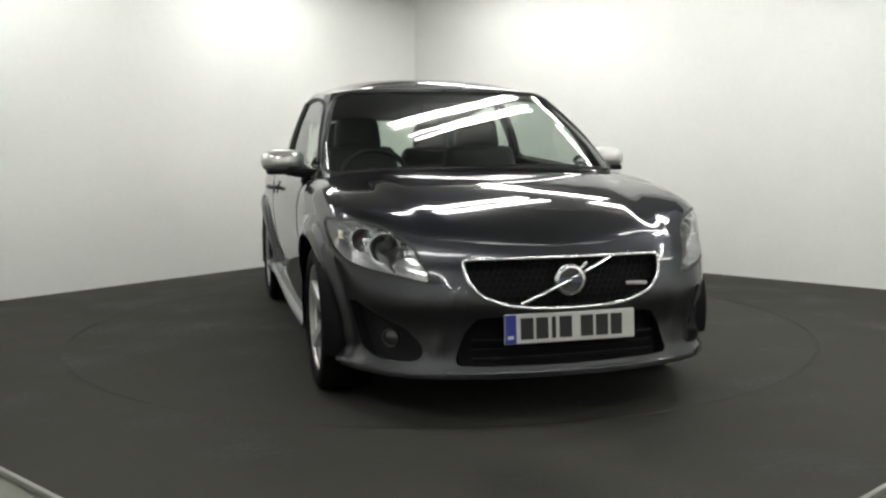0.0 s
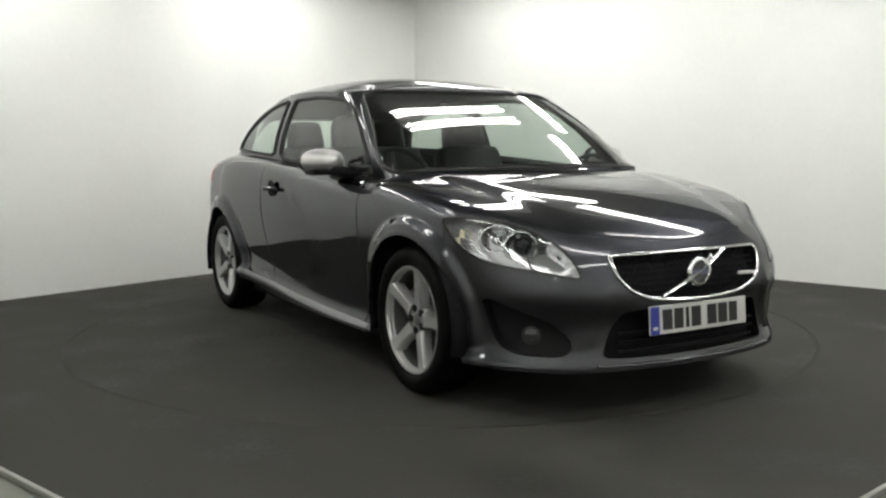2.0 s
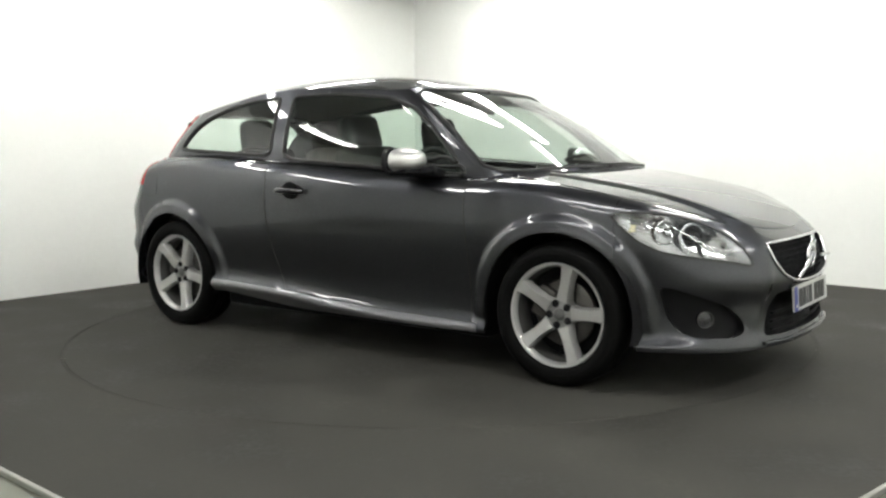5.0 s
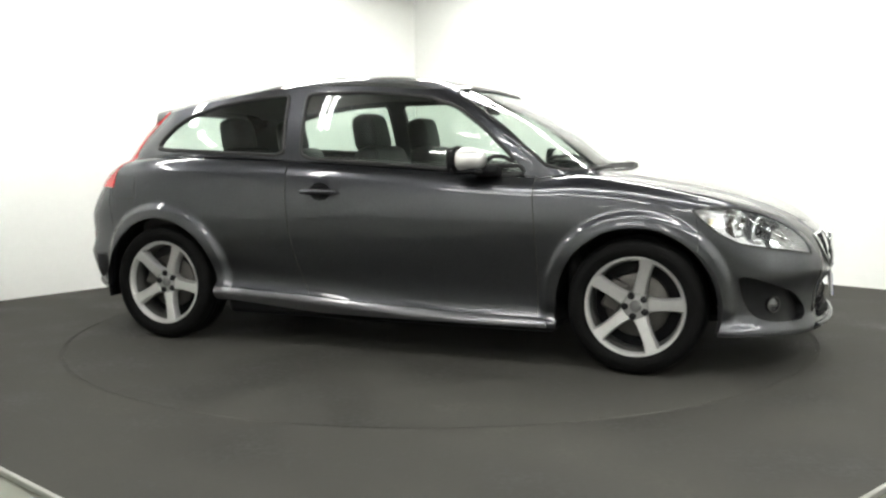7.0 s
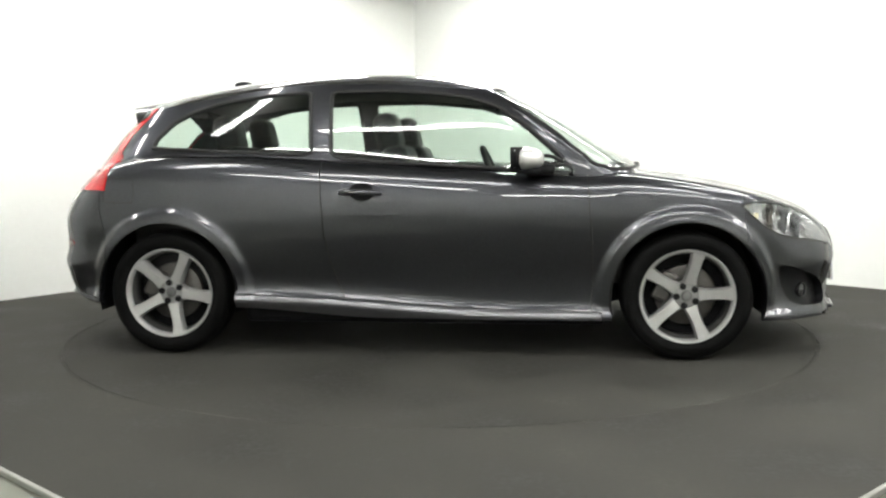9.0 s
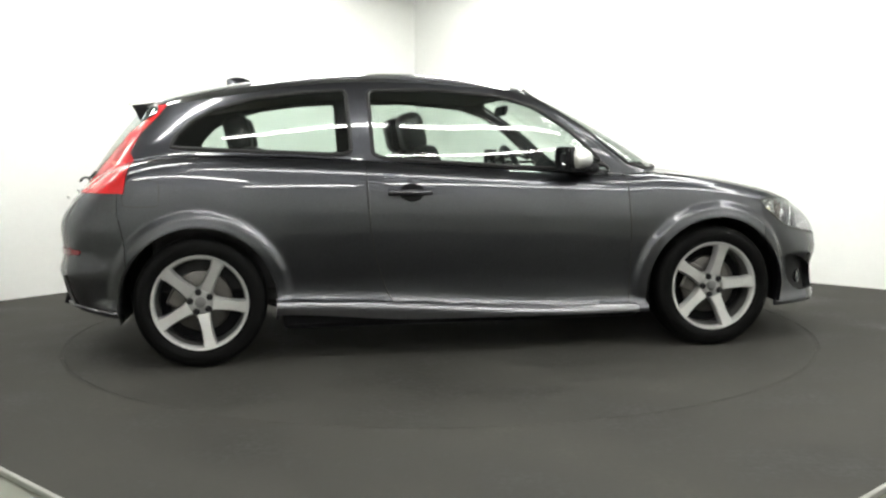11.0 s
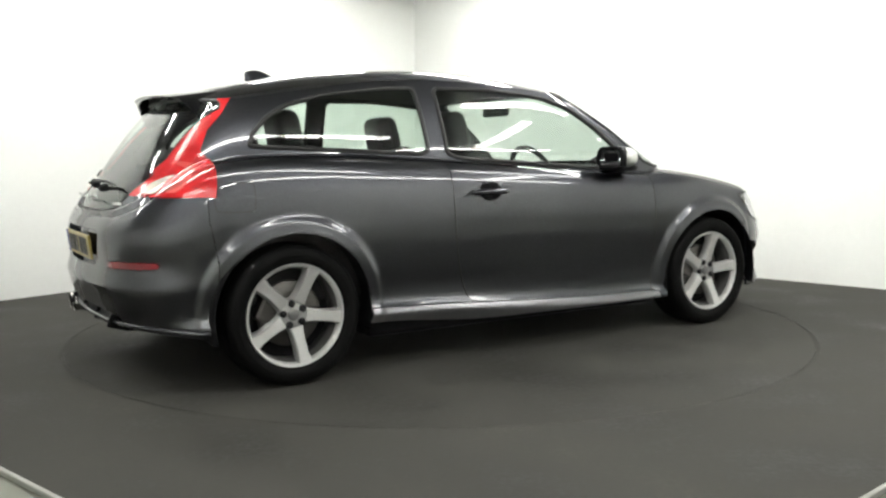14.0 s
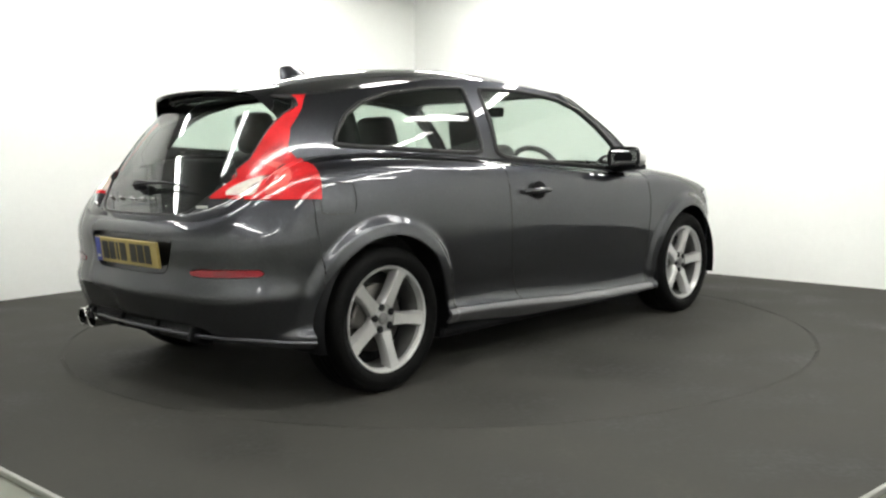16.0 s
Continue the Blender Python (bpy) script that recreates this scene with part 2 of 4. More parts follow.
def glass_point(u, s):
    """Screens, side glass and pillars, from belt (s=0) to roof edge (s=1)."""
    a, b = GLASS_BASE(u), GLASS_TOP(u)
    p = a + (b - a) * s[..., None]
    d = GLASS_BASE(np.clip(u + 1e-3, 0, 1)) - GLASS_BASE(np.clip(u - 1e-3, 0, 1))
    n = np.stack([d[..., 1], -d[..., 0]], -1)
    n /= np.linalg.norm(n, axis=-1, keepdims=True) + 1e-9
    n = np.where(((p[..., :2] - [-.4, 0]) * n).sum(-1, keepdims=True) < 0, -n, n)
    bulge = 4 * s * (1 - s) * np.where(a[..., 0] > .9, .03, .022)
    p[..., :2] += n * bulge[..., None]
    p[..., 2] += np.where(a[..., 0] > .8, .012, 0) * 4 * s * (1 - s)
    p[..., 1] = np.where((u < 1e-6) | (u > 1 - 1e-6), 0, np.maximum(p[..., 1], 0))
    return p


def grid_faces(nu, nv):
    i, j = np.meshgrid(np.arange(nu - 1), np.arange(nv - 1), indexing="ij")
    a = i * nv + j
    return np.stack([a, a + nv, a + nv + 1, a + 1], -1).reshape(-1, 4)


def wall_skin():
    u, s = np.meshgrid(np.linspace(0, 1, 440), np.linspace(0, 1, 74), indexing="ij")
    return wall_point(u, s).reshape(-1, 3), grid_faces(440, 74)


def hood_skin():
    """The bonnet and wing tops: rows across, from the cowl to the nose."""
    us = np.linspace(0, .42, 160)
    e = wall_point(us, np.ones_like(us))
    keep = e[:, 0] > .90
    e = e[keep]
    k = np.linspace(0, 1, 48)
    x = e[:, None, 0] + 0 * k
    # rows bow forward a little at the cowl
    y = e[:, None, 1] * (1 - k)
    back = step(1.25, .90, x)
    x = x + back * .20 * (1 - (y / .72) ** 2).clip(0)
    edge_gap = e[:, 2] - hood_top(e[:, 0], e[:, 1])
    z = hood_top(x, y) + edge_gap[:, None] * np.exp(-k * 6)
    return np.stack([x, y, z], -1).reshape(-1, 3), grid_faces(len(e), 48)


def glass_skin():
    u, s = np.meshgrid(np.linspace(0, 1, 320), np.linspace(0, 1, 40), indexing="ij")
    return glass_point(u, s).reshape(-1, 3), grid_faces(320, 40)


def roof_skin():
    us = np.linspace(0, 1, 200)
    e = GLASS_TOP(us)
    k = np.linspace(0, 1, 30)
    y = e[:, None, 1] * (1 - k)
    x = e[:, None, 0] + 0 * k
    drop = ROOF_Z(e[:, 0]) - e[:, 2]
    f = 1 - (1 - k) ** 3.0
    z = e[:, None, 2] + drop[:, None] * f
    return np.stack([x, y, z], -1).reshape(-1, 3), grid_faces(len(e), 30)



def shelf_skin():
    """The shoulder between the side's upper edge and the foot of the glass."""
    us = np.linspace(0, 1, 330)
    e = wall_point(us, np.ones_like(us))
    e = e[e[:, 0] < .98]
    w = np.linspace(0.12, 1, 1400)
    g = GLASS_BASE(w)
    near = np.linalg.norm(e[:, None] - g[None], axis=-1).argmin(1)
    foot = g[np.maximum.accumulate(near)] - [0, 0, .004]
    foot[-1, 1] = 0
    k = np.linspace(0, 1, 9)[None, :, None]
    p = e[:, None] * (1 - k) + foot[:, None] * k
    p[..., 2] += (.010 + .016 * step(-1.4, -1.7, e[:, None, 0])) * np.sin(np.pi * k[..., 0]) * step(.9, .3, e[:, None, 0])
    return p.reshape(-1, 3), grid_faces(len(e), 9)


# ---- cutting the skin into panels ----
def inside(poly, p):
    poly = np.asarray(poly, float)
    hit = np.zeros(len(p), bool)
    for (x0, y0), (x1, y1) in zip(poly, np.roll(poly, -1, 0)):
        if y0 == y1:
            continue
        cross = (y0 > p[:, 1]) != (y1 > p[:, 1])
        hit ^= cross & (p[:, 0] < (x1 - x0) * (p[:, 1] - y0) / (y1 - y0) + x0)
    return hit


def rounded(poly, times=2, cut=.22):
    """Cuts the corners of a closed outline."""
    p = np.array(poly, float)
    for _ in range(times):
        q = np.roll(p, -1, 0)
        p = np.stack([p + (q - p) * cut, q + (p - q) * cut], 1).reshape(-1, 2)
    return p


def circle(cx, cz, r, n=72):
    return [(cx + r * math.cos(2 * math.pi * i / n), cz + r * math.sin(2 * math.pi * i / n)) for i in range(n)]


VIEW = {"side": (0, 2), "end": (1, 2), "top": (0, 1)}


class Skin:
    """Half of an outer surface (y >= 0), whose faces are given to panels."""

    def __init__(self, verts, faces, name):
        self.v, self.f = np.array(verts, float), np.array(faces)
        c = self.v[self.f].mean(1)
        n = self.face_normals()
        ref = np.stack([np.clip(c[:, 0], -1.3, 1.5), 0 * c[:, 1], np.full(len(c), .55)], -1)
        flip = (n * (c - ref)).sum(1) < 0
        self.f[flip] = self.f[flip][:, ::-1]
        self.tag = np.array([name] * len(self.f), dtype=object)

    def face_normals(self):
        a, b, c, d = (self.v[self.f[:, k]] for k in range(4))
        n = np.cross(c - a, d - b)
        return n / (np.linalg.norm(n, axis=1, keepdims=True) + 1e-12)

    def vertex_normals(self):
        n = np.zeros_like(self.v)
        fn = self.face_normals()
        for k in range(4):
            np.add.at(n, self.f[:, k], fn)
        return n / (np.linalg.norm(n, axis=1, keepdims=True) + 1e-12)

    def mark(self, name, poly, view, where=None, of=None):
        """Gives the faces inside the outline to the panel, and draws the edge along the outline."""
        ax = VIEW[view]
        poly = np.asarray(poly, float)
        c = self.v[self.f].mean(1)
        take = inside(poly, c[:, ax])
        if where is not None:
            take &= where(c)
        if of is not None:
            take &= np.isin(self.tag, of)
        self.tag[take] = name
        n_in, n_all = np.zeros(len(self.v)), np.zeros(len(self.v))
        for k in range(4):
            np.add.at(n_in, self.f[take][:, k], 1)
            np.add.at(n_all, self.f[:, k], 1)
        edge = np.where((n_in > 0) & (n_in < n_all))[0]
        a, b = poly, np.roll(poly, -1, 0)
        p = self.v[edge][:, ax]
        d = b - a
        t = np.clip(((p[:, None] - a) * d).sum(-1) / ((d * d).sum(-1) + 1e-12), 0, 1)
        q = a + t[..., None] * d
        dist = np.linalg.norm(q - p[:, None], axis=-1)
        best = dist.argmin(1)
        move = q[np.arange(len(p)), best] - p
        ok = dist.min(1) < .028
        vn = self.vertex_normals()[edge]
        third = 3 - ax[0] - ax[1]
        safe = np.where(np.abs(vn[:, third]) < .25, np.sign(vn[:, third] + 1e-9) * .25, vn[:, third])
        dt = -(vn[:, ax[0]] * move[:, 0] + vn[:, ax[1]] * move[:, 1]) / safe
        step3 = np.zeros((len(edge), 3))
        step3[:, ax[0]], step3[:, ax[1]], step3[:, third] = move[:, 0], move[:, 1], np.clip(dt, -.02, .02)
        step3[~ok] = 0
        step3[self.v[edge][:, 1] < 1e-4, 1] = 0
        self.v[edge] += step3
        self.v[:, 1] = np.maximum(self.v[:, 1], 0)

    def take(self, tags, side="both", gap=.002, flange=.012, shift=0.0):
        """The vertices and faces of panels: side is right (y < 0), left or both. Edges are drawn in by gap and turned in by flange."""
        tags = [tags] if isinstance(tags, str) else tags
        f = self.f[np.isin(self.tag, tags)]
        used, inv = np.unique(f, return_inverse=True)
        f = inv.reshape(f.shape)
        n = self.vertex_normals()[used]
        v = self.v[used] + n * shift
        v[self.v[used][:, 1] < 1e-4, 1] = 0
        e = np.concatenate([f[:, [k, (k + 1) % 4]] for k in range(4)])
        key, first, count = np.unique(np.sort(e, 1), axis=0, return_index=True, return_counts=True)
        rim = e[first[count == 1]]
        rim = rim[~((v[rim[:, 0], 1] < 1e-4) & (v[rim[:, 1], 1] < 1e-4))]
        on = np.unique(rim)
        if gap:
            acc, cnt = np.zeros_like(v), np.zeros(len(v))
            for k in range(4):
                for l in range(4):
                    if k != l:
                        np.add.at(acc, f[:, k], v[f[:, l]])
                        np.add.at(cnt, f[:, k], 1)
            d = acc / np.maximum(cnt, 1)[:, None] - v
            d /= np.linalg.norm(d, axis=1, keepdims=True) + 1e-9
            keep_y = v[:, 1] < 1e-4
            v[on] += d[on] * gap
            v[keep_y, 1] = 0
        faces = [tuple(q) for q in f]
        if flange:
            at = {i: len(v) + k for k, i in enumerate(on)}
            v = np.concatenate([v, v[on] - n[on] * flange])
            faces += [(b, a, at[a], at[b]) for a, b in rim]
        left, right = v, v * [1, -1, 1]
        back = [q[::-1] for q in faces]
        if side == "left":
            return left, faces
        if side == "right":
            return right, back
        mid = left[:, 1] < 1e-5
        m = np.arange(len(left)) + len(left)
        m[mid] = np.where(mid)[0]
        return np.concatenate([left, right]), faces + [tuple(int(m[i]) for i in q) for q in back]

    def ring(self, tag, side, outline, view, outer=-.007, inner=.005, shift=.003):
        """A narrow band along the panel's outline."""
        f = self.f[self.tag == tag]
        used, inv = np.unique(f, return_inverse=True)
        f = inv.reshape(f.shape)
        e = np.concatenate([f[:, [k, (k + 1) % 4]] for k in range(4)])
        _, first, count = np.unique(np.sort(e, 1), axis=0, return_index=True, return_counts=True)
        rim = e[first[count == 1]]
        a, b = (np.array(self.take(tag, side, gap=g, flange=0, shift=shift)[0]) for g in (outer, inner))
        mid = np.abs((a[rim[:, 0]] + a[rim[:, 1]]) / 2)[:, VIEW[view]]
        p = np.asarray(outline, float)
        q = np.roll(p, -1, 0)
        d = q - p
        t = np.clip(((mid[:, None] - p) * d).sum(-1) / ((d * d).sum(-1) + 1e-12), 0, 1)
        rim = rim[np.linalg.norm(p + t[..., None] * d - mid[:, None], axis=-1).min(1) < .016]
        n = len(a)
        return np.concatenate([a, b]), [(i, j, n + j, n + i) for i, j in rim]

    def loop(self, tag):
        """The outline of a panel, as one ordered line."""
        f = self.f[self.tag == tag]
        e = np.concatenate([f[:, [k, (k + 1) % 4]] for k in range(4)])
        key, first, count = np.unique(np.sort(e, 1), axis=0, return_index=True, return_counts=True)
        rim = e[first[count == 1]]
        after = {int(a): int(b) for a, b in rim}
        best = []
        while after:
            a = next(iter(after))
            line = [a]
            while a in after:
                a = after.pop(a)
                line.append(a)
            if len(line) > len(best):
                best = line
        return self.v[best[:-1]]


def smooth_line(p, times=2):
    p = np.array(p, float)
    for _ in range(times):
        p = (np.roll(p, 1, 0) + 2 * p + np.roll(p, -1, 0)) / 4
    return p


def open_half(p):
    """A half outline without its middle edge, begun at the gap."""
    p = p[p[:, 1] > 1e-3]
    jump = np.linalg.norm(np.roll(p, -1, 0) - p, axis=1)
    return np.roll(p, -(int(jump.argmax()) + 1), 0)


# outlines in the car's own metres: x forward, z up, y from the middle
DOOR_GLASS = rounded([(-.462, 1.010), (.60, .937), (.785, .925), (.67, 1.045), (.54, 1.160), (.395, 1.260), (.23, 1.316), (.06, 1.336), (-.148, 1.353), (-.478, 1.352)], 1, .06)
QUARTER_GLASS = rounded([(-.590, 1.352), (-.568, 1.026), (-1.36, 1.064), (-1.452, 1.072), (-1.425, 1.125), (-1.35, 1.20), (-1.25, 1.255), (-1.062, 1.309), (-.813, 1.340)], 1, .06)
SCREEN_FRONT = rounded([(-.3, .962), (.48, .955), (.690, .942), (.706, .970), (.684, 1.07), (.637, 1.19), (.572, 1.330), (.50, 1.361), (-.3, 1.366)], 2, .10)
SCREEN_REAR = rounded([(-.3, .785), (.27, .785), (.345, .80), (.42, .88), (.535, 1.010), (.535, 1.13), (.52, 1.22), (.46, 1.283), (-.3, 1.298)], 1, .15)
TAIL_INNER = [(.40, .868), (.408, .855), (.95, .853), (.95, 1.33), (.43, 1.33), (.490, 1.23), (.486, 1.19), (.482, 1.135), (.486, 1.06), (.488, 1.016)]
TAIL_OUTER = [(-1.445, 1.33), (-1.53, 1.217), (-1.605, 1.141), (-1.652, 1.05), (-1.628, 1.008), (-1.642, .96), (-1.665, .80), (-2.2, .80), (-2.2, 1.33)]
HEAD_LAMP = rounded([(.792, .776), (.742, .778), (.674, .766), (.60, .740), (.548, .702), (.512, .640), (.490, .566), (.500, .553), (.58, .573), (.68, .594), (.738, .614), (.776, .664), (.79, .715)], 2, .2)
GRILLE = rounded([(-.3, .640), (.364, .638), (.379, .630), (.366, .560), (.32, .505), (.23, .470), (.10, .456), (-.3, .452)], 2, .15)
INTAKE = rounded([(-.3, .428), (.330, .428), (.375, .37), (.412, .264), (.395, .245), (-.3, .240)], 2, .10)
FOG = rounded([(.735, .480), (.715, .40), (.692, .285), (.665, .258), (.55, .256), (.512, .282), (.52, .33), (.58, .39), (.66, .43)], 2, .2)
DOOR = rounded([(-.503, 1.2), (-.505, .95), (-.490, .67), (-.462, .50), (-.41, .34), (-.34, .24), (.80, .20), (.856, .20), (.860, .40), (.856, .60), (.838, .82), (.832, 1.2)], 2, .15)
FUEL = rounded([(-1.668, .800), (-1.66, .910), (-1.64, .918), (-1.505, .914), (-1.49, .90), (-1.492, .795), (-1.51, .787), (-1.645, .789)], 2, .28)
PLATE_BAY = rounded([(-.3, .705), (.30, .700), (.325, .68), (.27, .555), (.24, .545), (-.3, .540)], 2, .15)
VALANCE = rounded([(-.3, .352), (.36, .348), (.47, .335), (.55, .275), (.60, .235), (.62, .12), (-.3, .12)], 2, .15)
REFLECTOR_REAR = rounded([(.42, .545), (.690, .552), (.702, .568), (.690, .586), (.42, .578)], 1, .2)


def both_sides(name, skin, tag, mat, parent, label="", **kw):
    made = []
    for side in ("right", "left"):
        vs, fs = skin.take(tag, side, **kw)
        made.append(link(name, vs, fs, mat, parent, label))
    return made


def joined(pieces):
    vs, fs = [], []
    for v2, f2 in pieces:
        b = len(vs)
        vs += list(v2)
        fs += [tuple(i + b for i in f) for f in f2]
    return vs, fs


LAMP_LENSES = (("reverse_lens", rounded([(.452, .869), (.618, .867), (.598, .945), (.553, .944), (.497, .912)], 1, .12)),
               ("pale_lens", rounded([(.645, .872), (.705, .872), (.700, .950), (.57, 1.003), (.52, 1.003), (.595, .968), (.63, .940)], 1, .2)))


def mirrored(vs, fs):
    return [(x, -y, z) for x, y, z in vs], [tuple(f)[::-1] for f in fs]


def number_plate(car, x, z, front):
    """A plate across the car, with a blue band and plain bars."""
    turn = Matrix.Rotation(radians(90 if front else -90), 4, "Z")
    lean = Matrix.Rotation(radians(-4 if front else 6), 4, "X")
    m = Matrix.Translation((x, 0, z)) @ turn @ lean
    bm = solid((0, 0, 0), (.498, .012, .111), .004)
    bmesh.ops.transform(bm, matrix=m, verts=bm.verts)
    plate = part("number_plate", bm, PLATE_WHITE if front else PLATE_YELLOW, car, ("white" if front else "yellow") + " plate with a blue band and dark bars")
    bm = solid((-.227, -.0062, 0), (.042, .002, .107), 0)
    bmesh.ops.transform(bm, matrix=m, verts=bm.verts)
    part("band", bm, PLATE_BLUE, plate, "blue band")
    bm = solid((-.227, -.0078, -.03), (.022, .001, .012), 0)
    bmesh.ops.transform(bm, matrix=m, verts=bm.verts)
    part("band_mark", bm, PLATE_WHITE, plate, "small pale mark")
    at = -.190
    for w, g in ((.048, .010), (.046, .013), (.016, .013), (.048, .034), (.048, .010), (.048, .010), (.044, 0)):
        bm = solid((at + w / 2, -.0068, 0), (w, .002, .079), .0)
        bmesh.ops.transform(bm, matrix=m, verts=bm.verts)
        part("bar", bm, INK, plate)
        at += w + g


def wheel(car, wx, side):
    """A five-spoke alloy wheel with its tyre; side is -1 on the right."""
    c = (wx, side * .705, .32)
    o = side
    rim_prof = [(.214, .070), (.217, .082), (.228, .086), (.2345, .095), (.231, .101), (.222, .099), (.215, .088)]
    vs, fs = lathe([(r, y * o) for r, y in rim_prof], 72, c)
    spokes = []
    stations = [(.060, .034, .0745), (.068, .033, .076), (.080, .031, .078), (.100, .0285, .081), (.140, .027, .086), (.185, .029, .091), (.209, .034, .095), (.223, .038, .097)]
    for k in range(5):
        a = 2 * math.pi * k / 5 + radians(4 if wx > 0 else -7)
        d, s = np.array([math.cos(a), 0, math.sin(a)]), np.array([-math.sin(a), 0, math.cos(a)])
        v2, f2 = [], []
        for r, w, y in stations:
            for ww, yy in ((-w * 1.05, y - .045), (-w, y - .010), (-w * .78, y), (w * .78, y), (w, y - .010), (w * 1.05, y - .045)):
                p = np.array(c) + d * r + s * ww
                p[1] += o * yy
                v2.append(tuple(p))
        for i in range(len(stations) - 1):
            for j in range(6):
                l = (j + 1) % 6
                f2.append((i * 6 + j, i * 6 + l, i * 6 + 6 + l, i * 6 + 6 + j))
        f2 += [tuple(range(6)), tuple(range(len(v2) - 6, len(v2)))[::-1]]
        spokes.append((v2, f2))
    bm = bmesh.new()
    me = bpy.data.meshes.new("rim")
    me.from_pydata(vs, [], fs)
    bm.from_mesh(me)
    bmesh.ops.recalc_face_normals(bm, faces=bm.faces)
    bpy.data.meshes.remove(me)
    hub = part("wheel", bm, ALLOY, car, "silver five-spoke alloy wheel with a black tyre")
    hub.data.shade_smooth()
    hub.data.set_sharp_from_angle(angle=radians(32))
    link("hub_face", *lathe([(0, .068 * o), (.030, .068 * o), (.060, .067 * o), (.070, .060 * o), (.072, .02 * o)], 40, c), HUB, hub, "grey hub face")
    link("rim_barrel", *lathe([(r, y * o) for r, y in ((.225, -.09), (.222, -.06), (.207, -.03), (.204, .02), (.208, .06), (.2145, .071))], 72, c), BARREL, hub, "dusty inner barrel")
    for v2, f2 in spokes:
        bm = bmesh.new()
        cs = [bm.verts.new(p) for p in v2]
        for f in f2:
            bm.faces.new([cs[i] for i in f])
        bmesh.ops.recalc_face_normals(bm, faces=bm.faces)
        sp = part("spoke", bm, ALLOY, hub, "", True)
        sp.data.set_sharp_from_angle(angle=radians(32))
    t = [(.230, .092), (.240, .104), (.256, .110), (.275, .113), (.292, .110), (.306, .102), (.314, .088), (.3185, .07), (.320, .05), (.320, .047), (.313, .046), (.313, .038), (.320, .037),
         (.3205, .012), (.313, .011), (.313, .003), (.3205, .002), (.3205, -.02), (.313, -.021), (.313, -.029), (.3205, -.03), (.320, -.07), (.306, -.10), (.275, -.11), (.243, -.10), (.23, -.09)]
    vs, fs = lathe([(r, y * o) for r, y in t], 96, c)
    link("tyre", vs, fs, RUBBER, hub, "black road tyre")
    vs, fs = lathe([(.266, .1135 * o), (.270, .1148 * o), (.274, .1135 * o)], 96, c)
    link("tyre_rib", vs, fs, RUBBER, hub)
    vs, fs = lathe([(.05, .0 * o), (.05, .020 * o), (.085, .022 * o), (.145, .022 * o), (.150, .018 * o), (.150, 0)], 64, c)
    link("brake_disc", vs, fs, STEEL, hub, "dull steel brake disc")
    # Shield widened to fill the barrel, so it is dark behind the spokes.
    link("brake_shield", *lathe([(.0, -.02 * o), (.205, -.02 * o), (.206, -.03 * o)], 48, c), PLASTIC, hub, "black brake shield")
    bm = solid((wx - .10, c[1] + o * .015, .36), (.09, .06, .15), .015, (0, 25, 0))
    part("brake_caliper", bm, STEEL, hub)
    vs, fs = lathe([(.0, .0755 * o), (.020, .075 * o), (.027, .072 * o), (.028, .06 * o)], 32, c)
    link("centre_cap", vs, fs, CAP, hub, "dull grey centre cap")
    for k in range(5):
        a = 2 * math.pi * (k + .5) / 5 + radians(4 if wx > 0 else -7)
        cc = (c[0] + .050 * math.cos(a), c[1], c[2] + .050 * math.sin(a))
        vs, fs = lathe([(0, .0735 * o), (.008, .074 * o), (.010, .0722 * o), (.0165, .0735 * o), (.0165, .05 * o)], 10, cc)
        link("wheel_bolt", vs, fs, BAY, hub, "dark wheel bolt")


def seat(car, x, y, rear=False):
    """A leather seat: cushion, backrest and headrest."""
    body = part("seat", solid((x, y, .47), (.50, .50, .16), .05, (0, -6, 0), seg=3), LEATHER, car, "black leather seat with a headrest", True)
    back_x = x - .30
    part("backrest", solid((back_x, y, .77), (.15, .50, .62), .055, (0, -16, 0), .84, 3), LEATHER, body, "", True)
    for s in (-1, 1):
        part("bolster", solid((back_x + .05, y + s * .20, .72), (.12, .08, .44), .03, (0, -16, 0), .9, 2), LEATHER, body, "", True)
    part("headrest", solid((back_x - .125, y, 1.145), (.13, .28 if not rear else .25, .21), .05, (0, -12, 0), .86, 3), LEATHER, body, "", True)
    for s in (-1, 1):
        vs, fs = tube([(back_x - .09, y + s * .06, 1.0), (back_x - .12, y + s * .06, 1.09)], .006)
        link("headrest_post", vs, fs, CHROME, body)


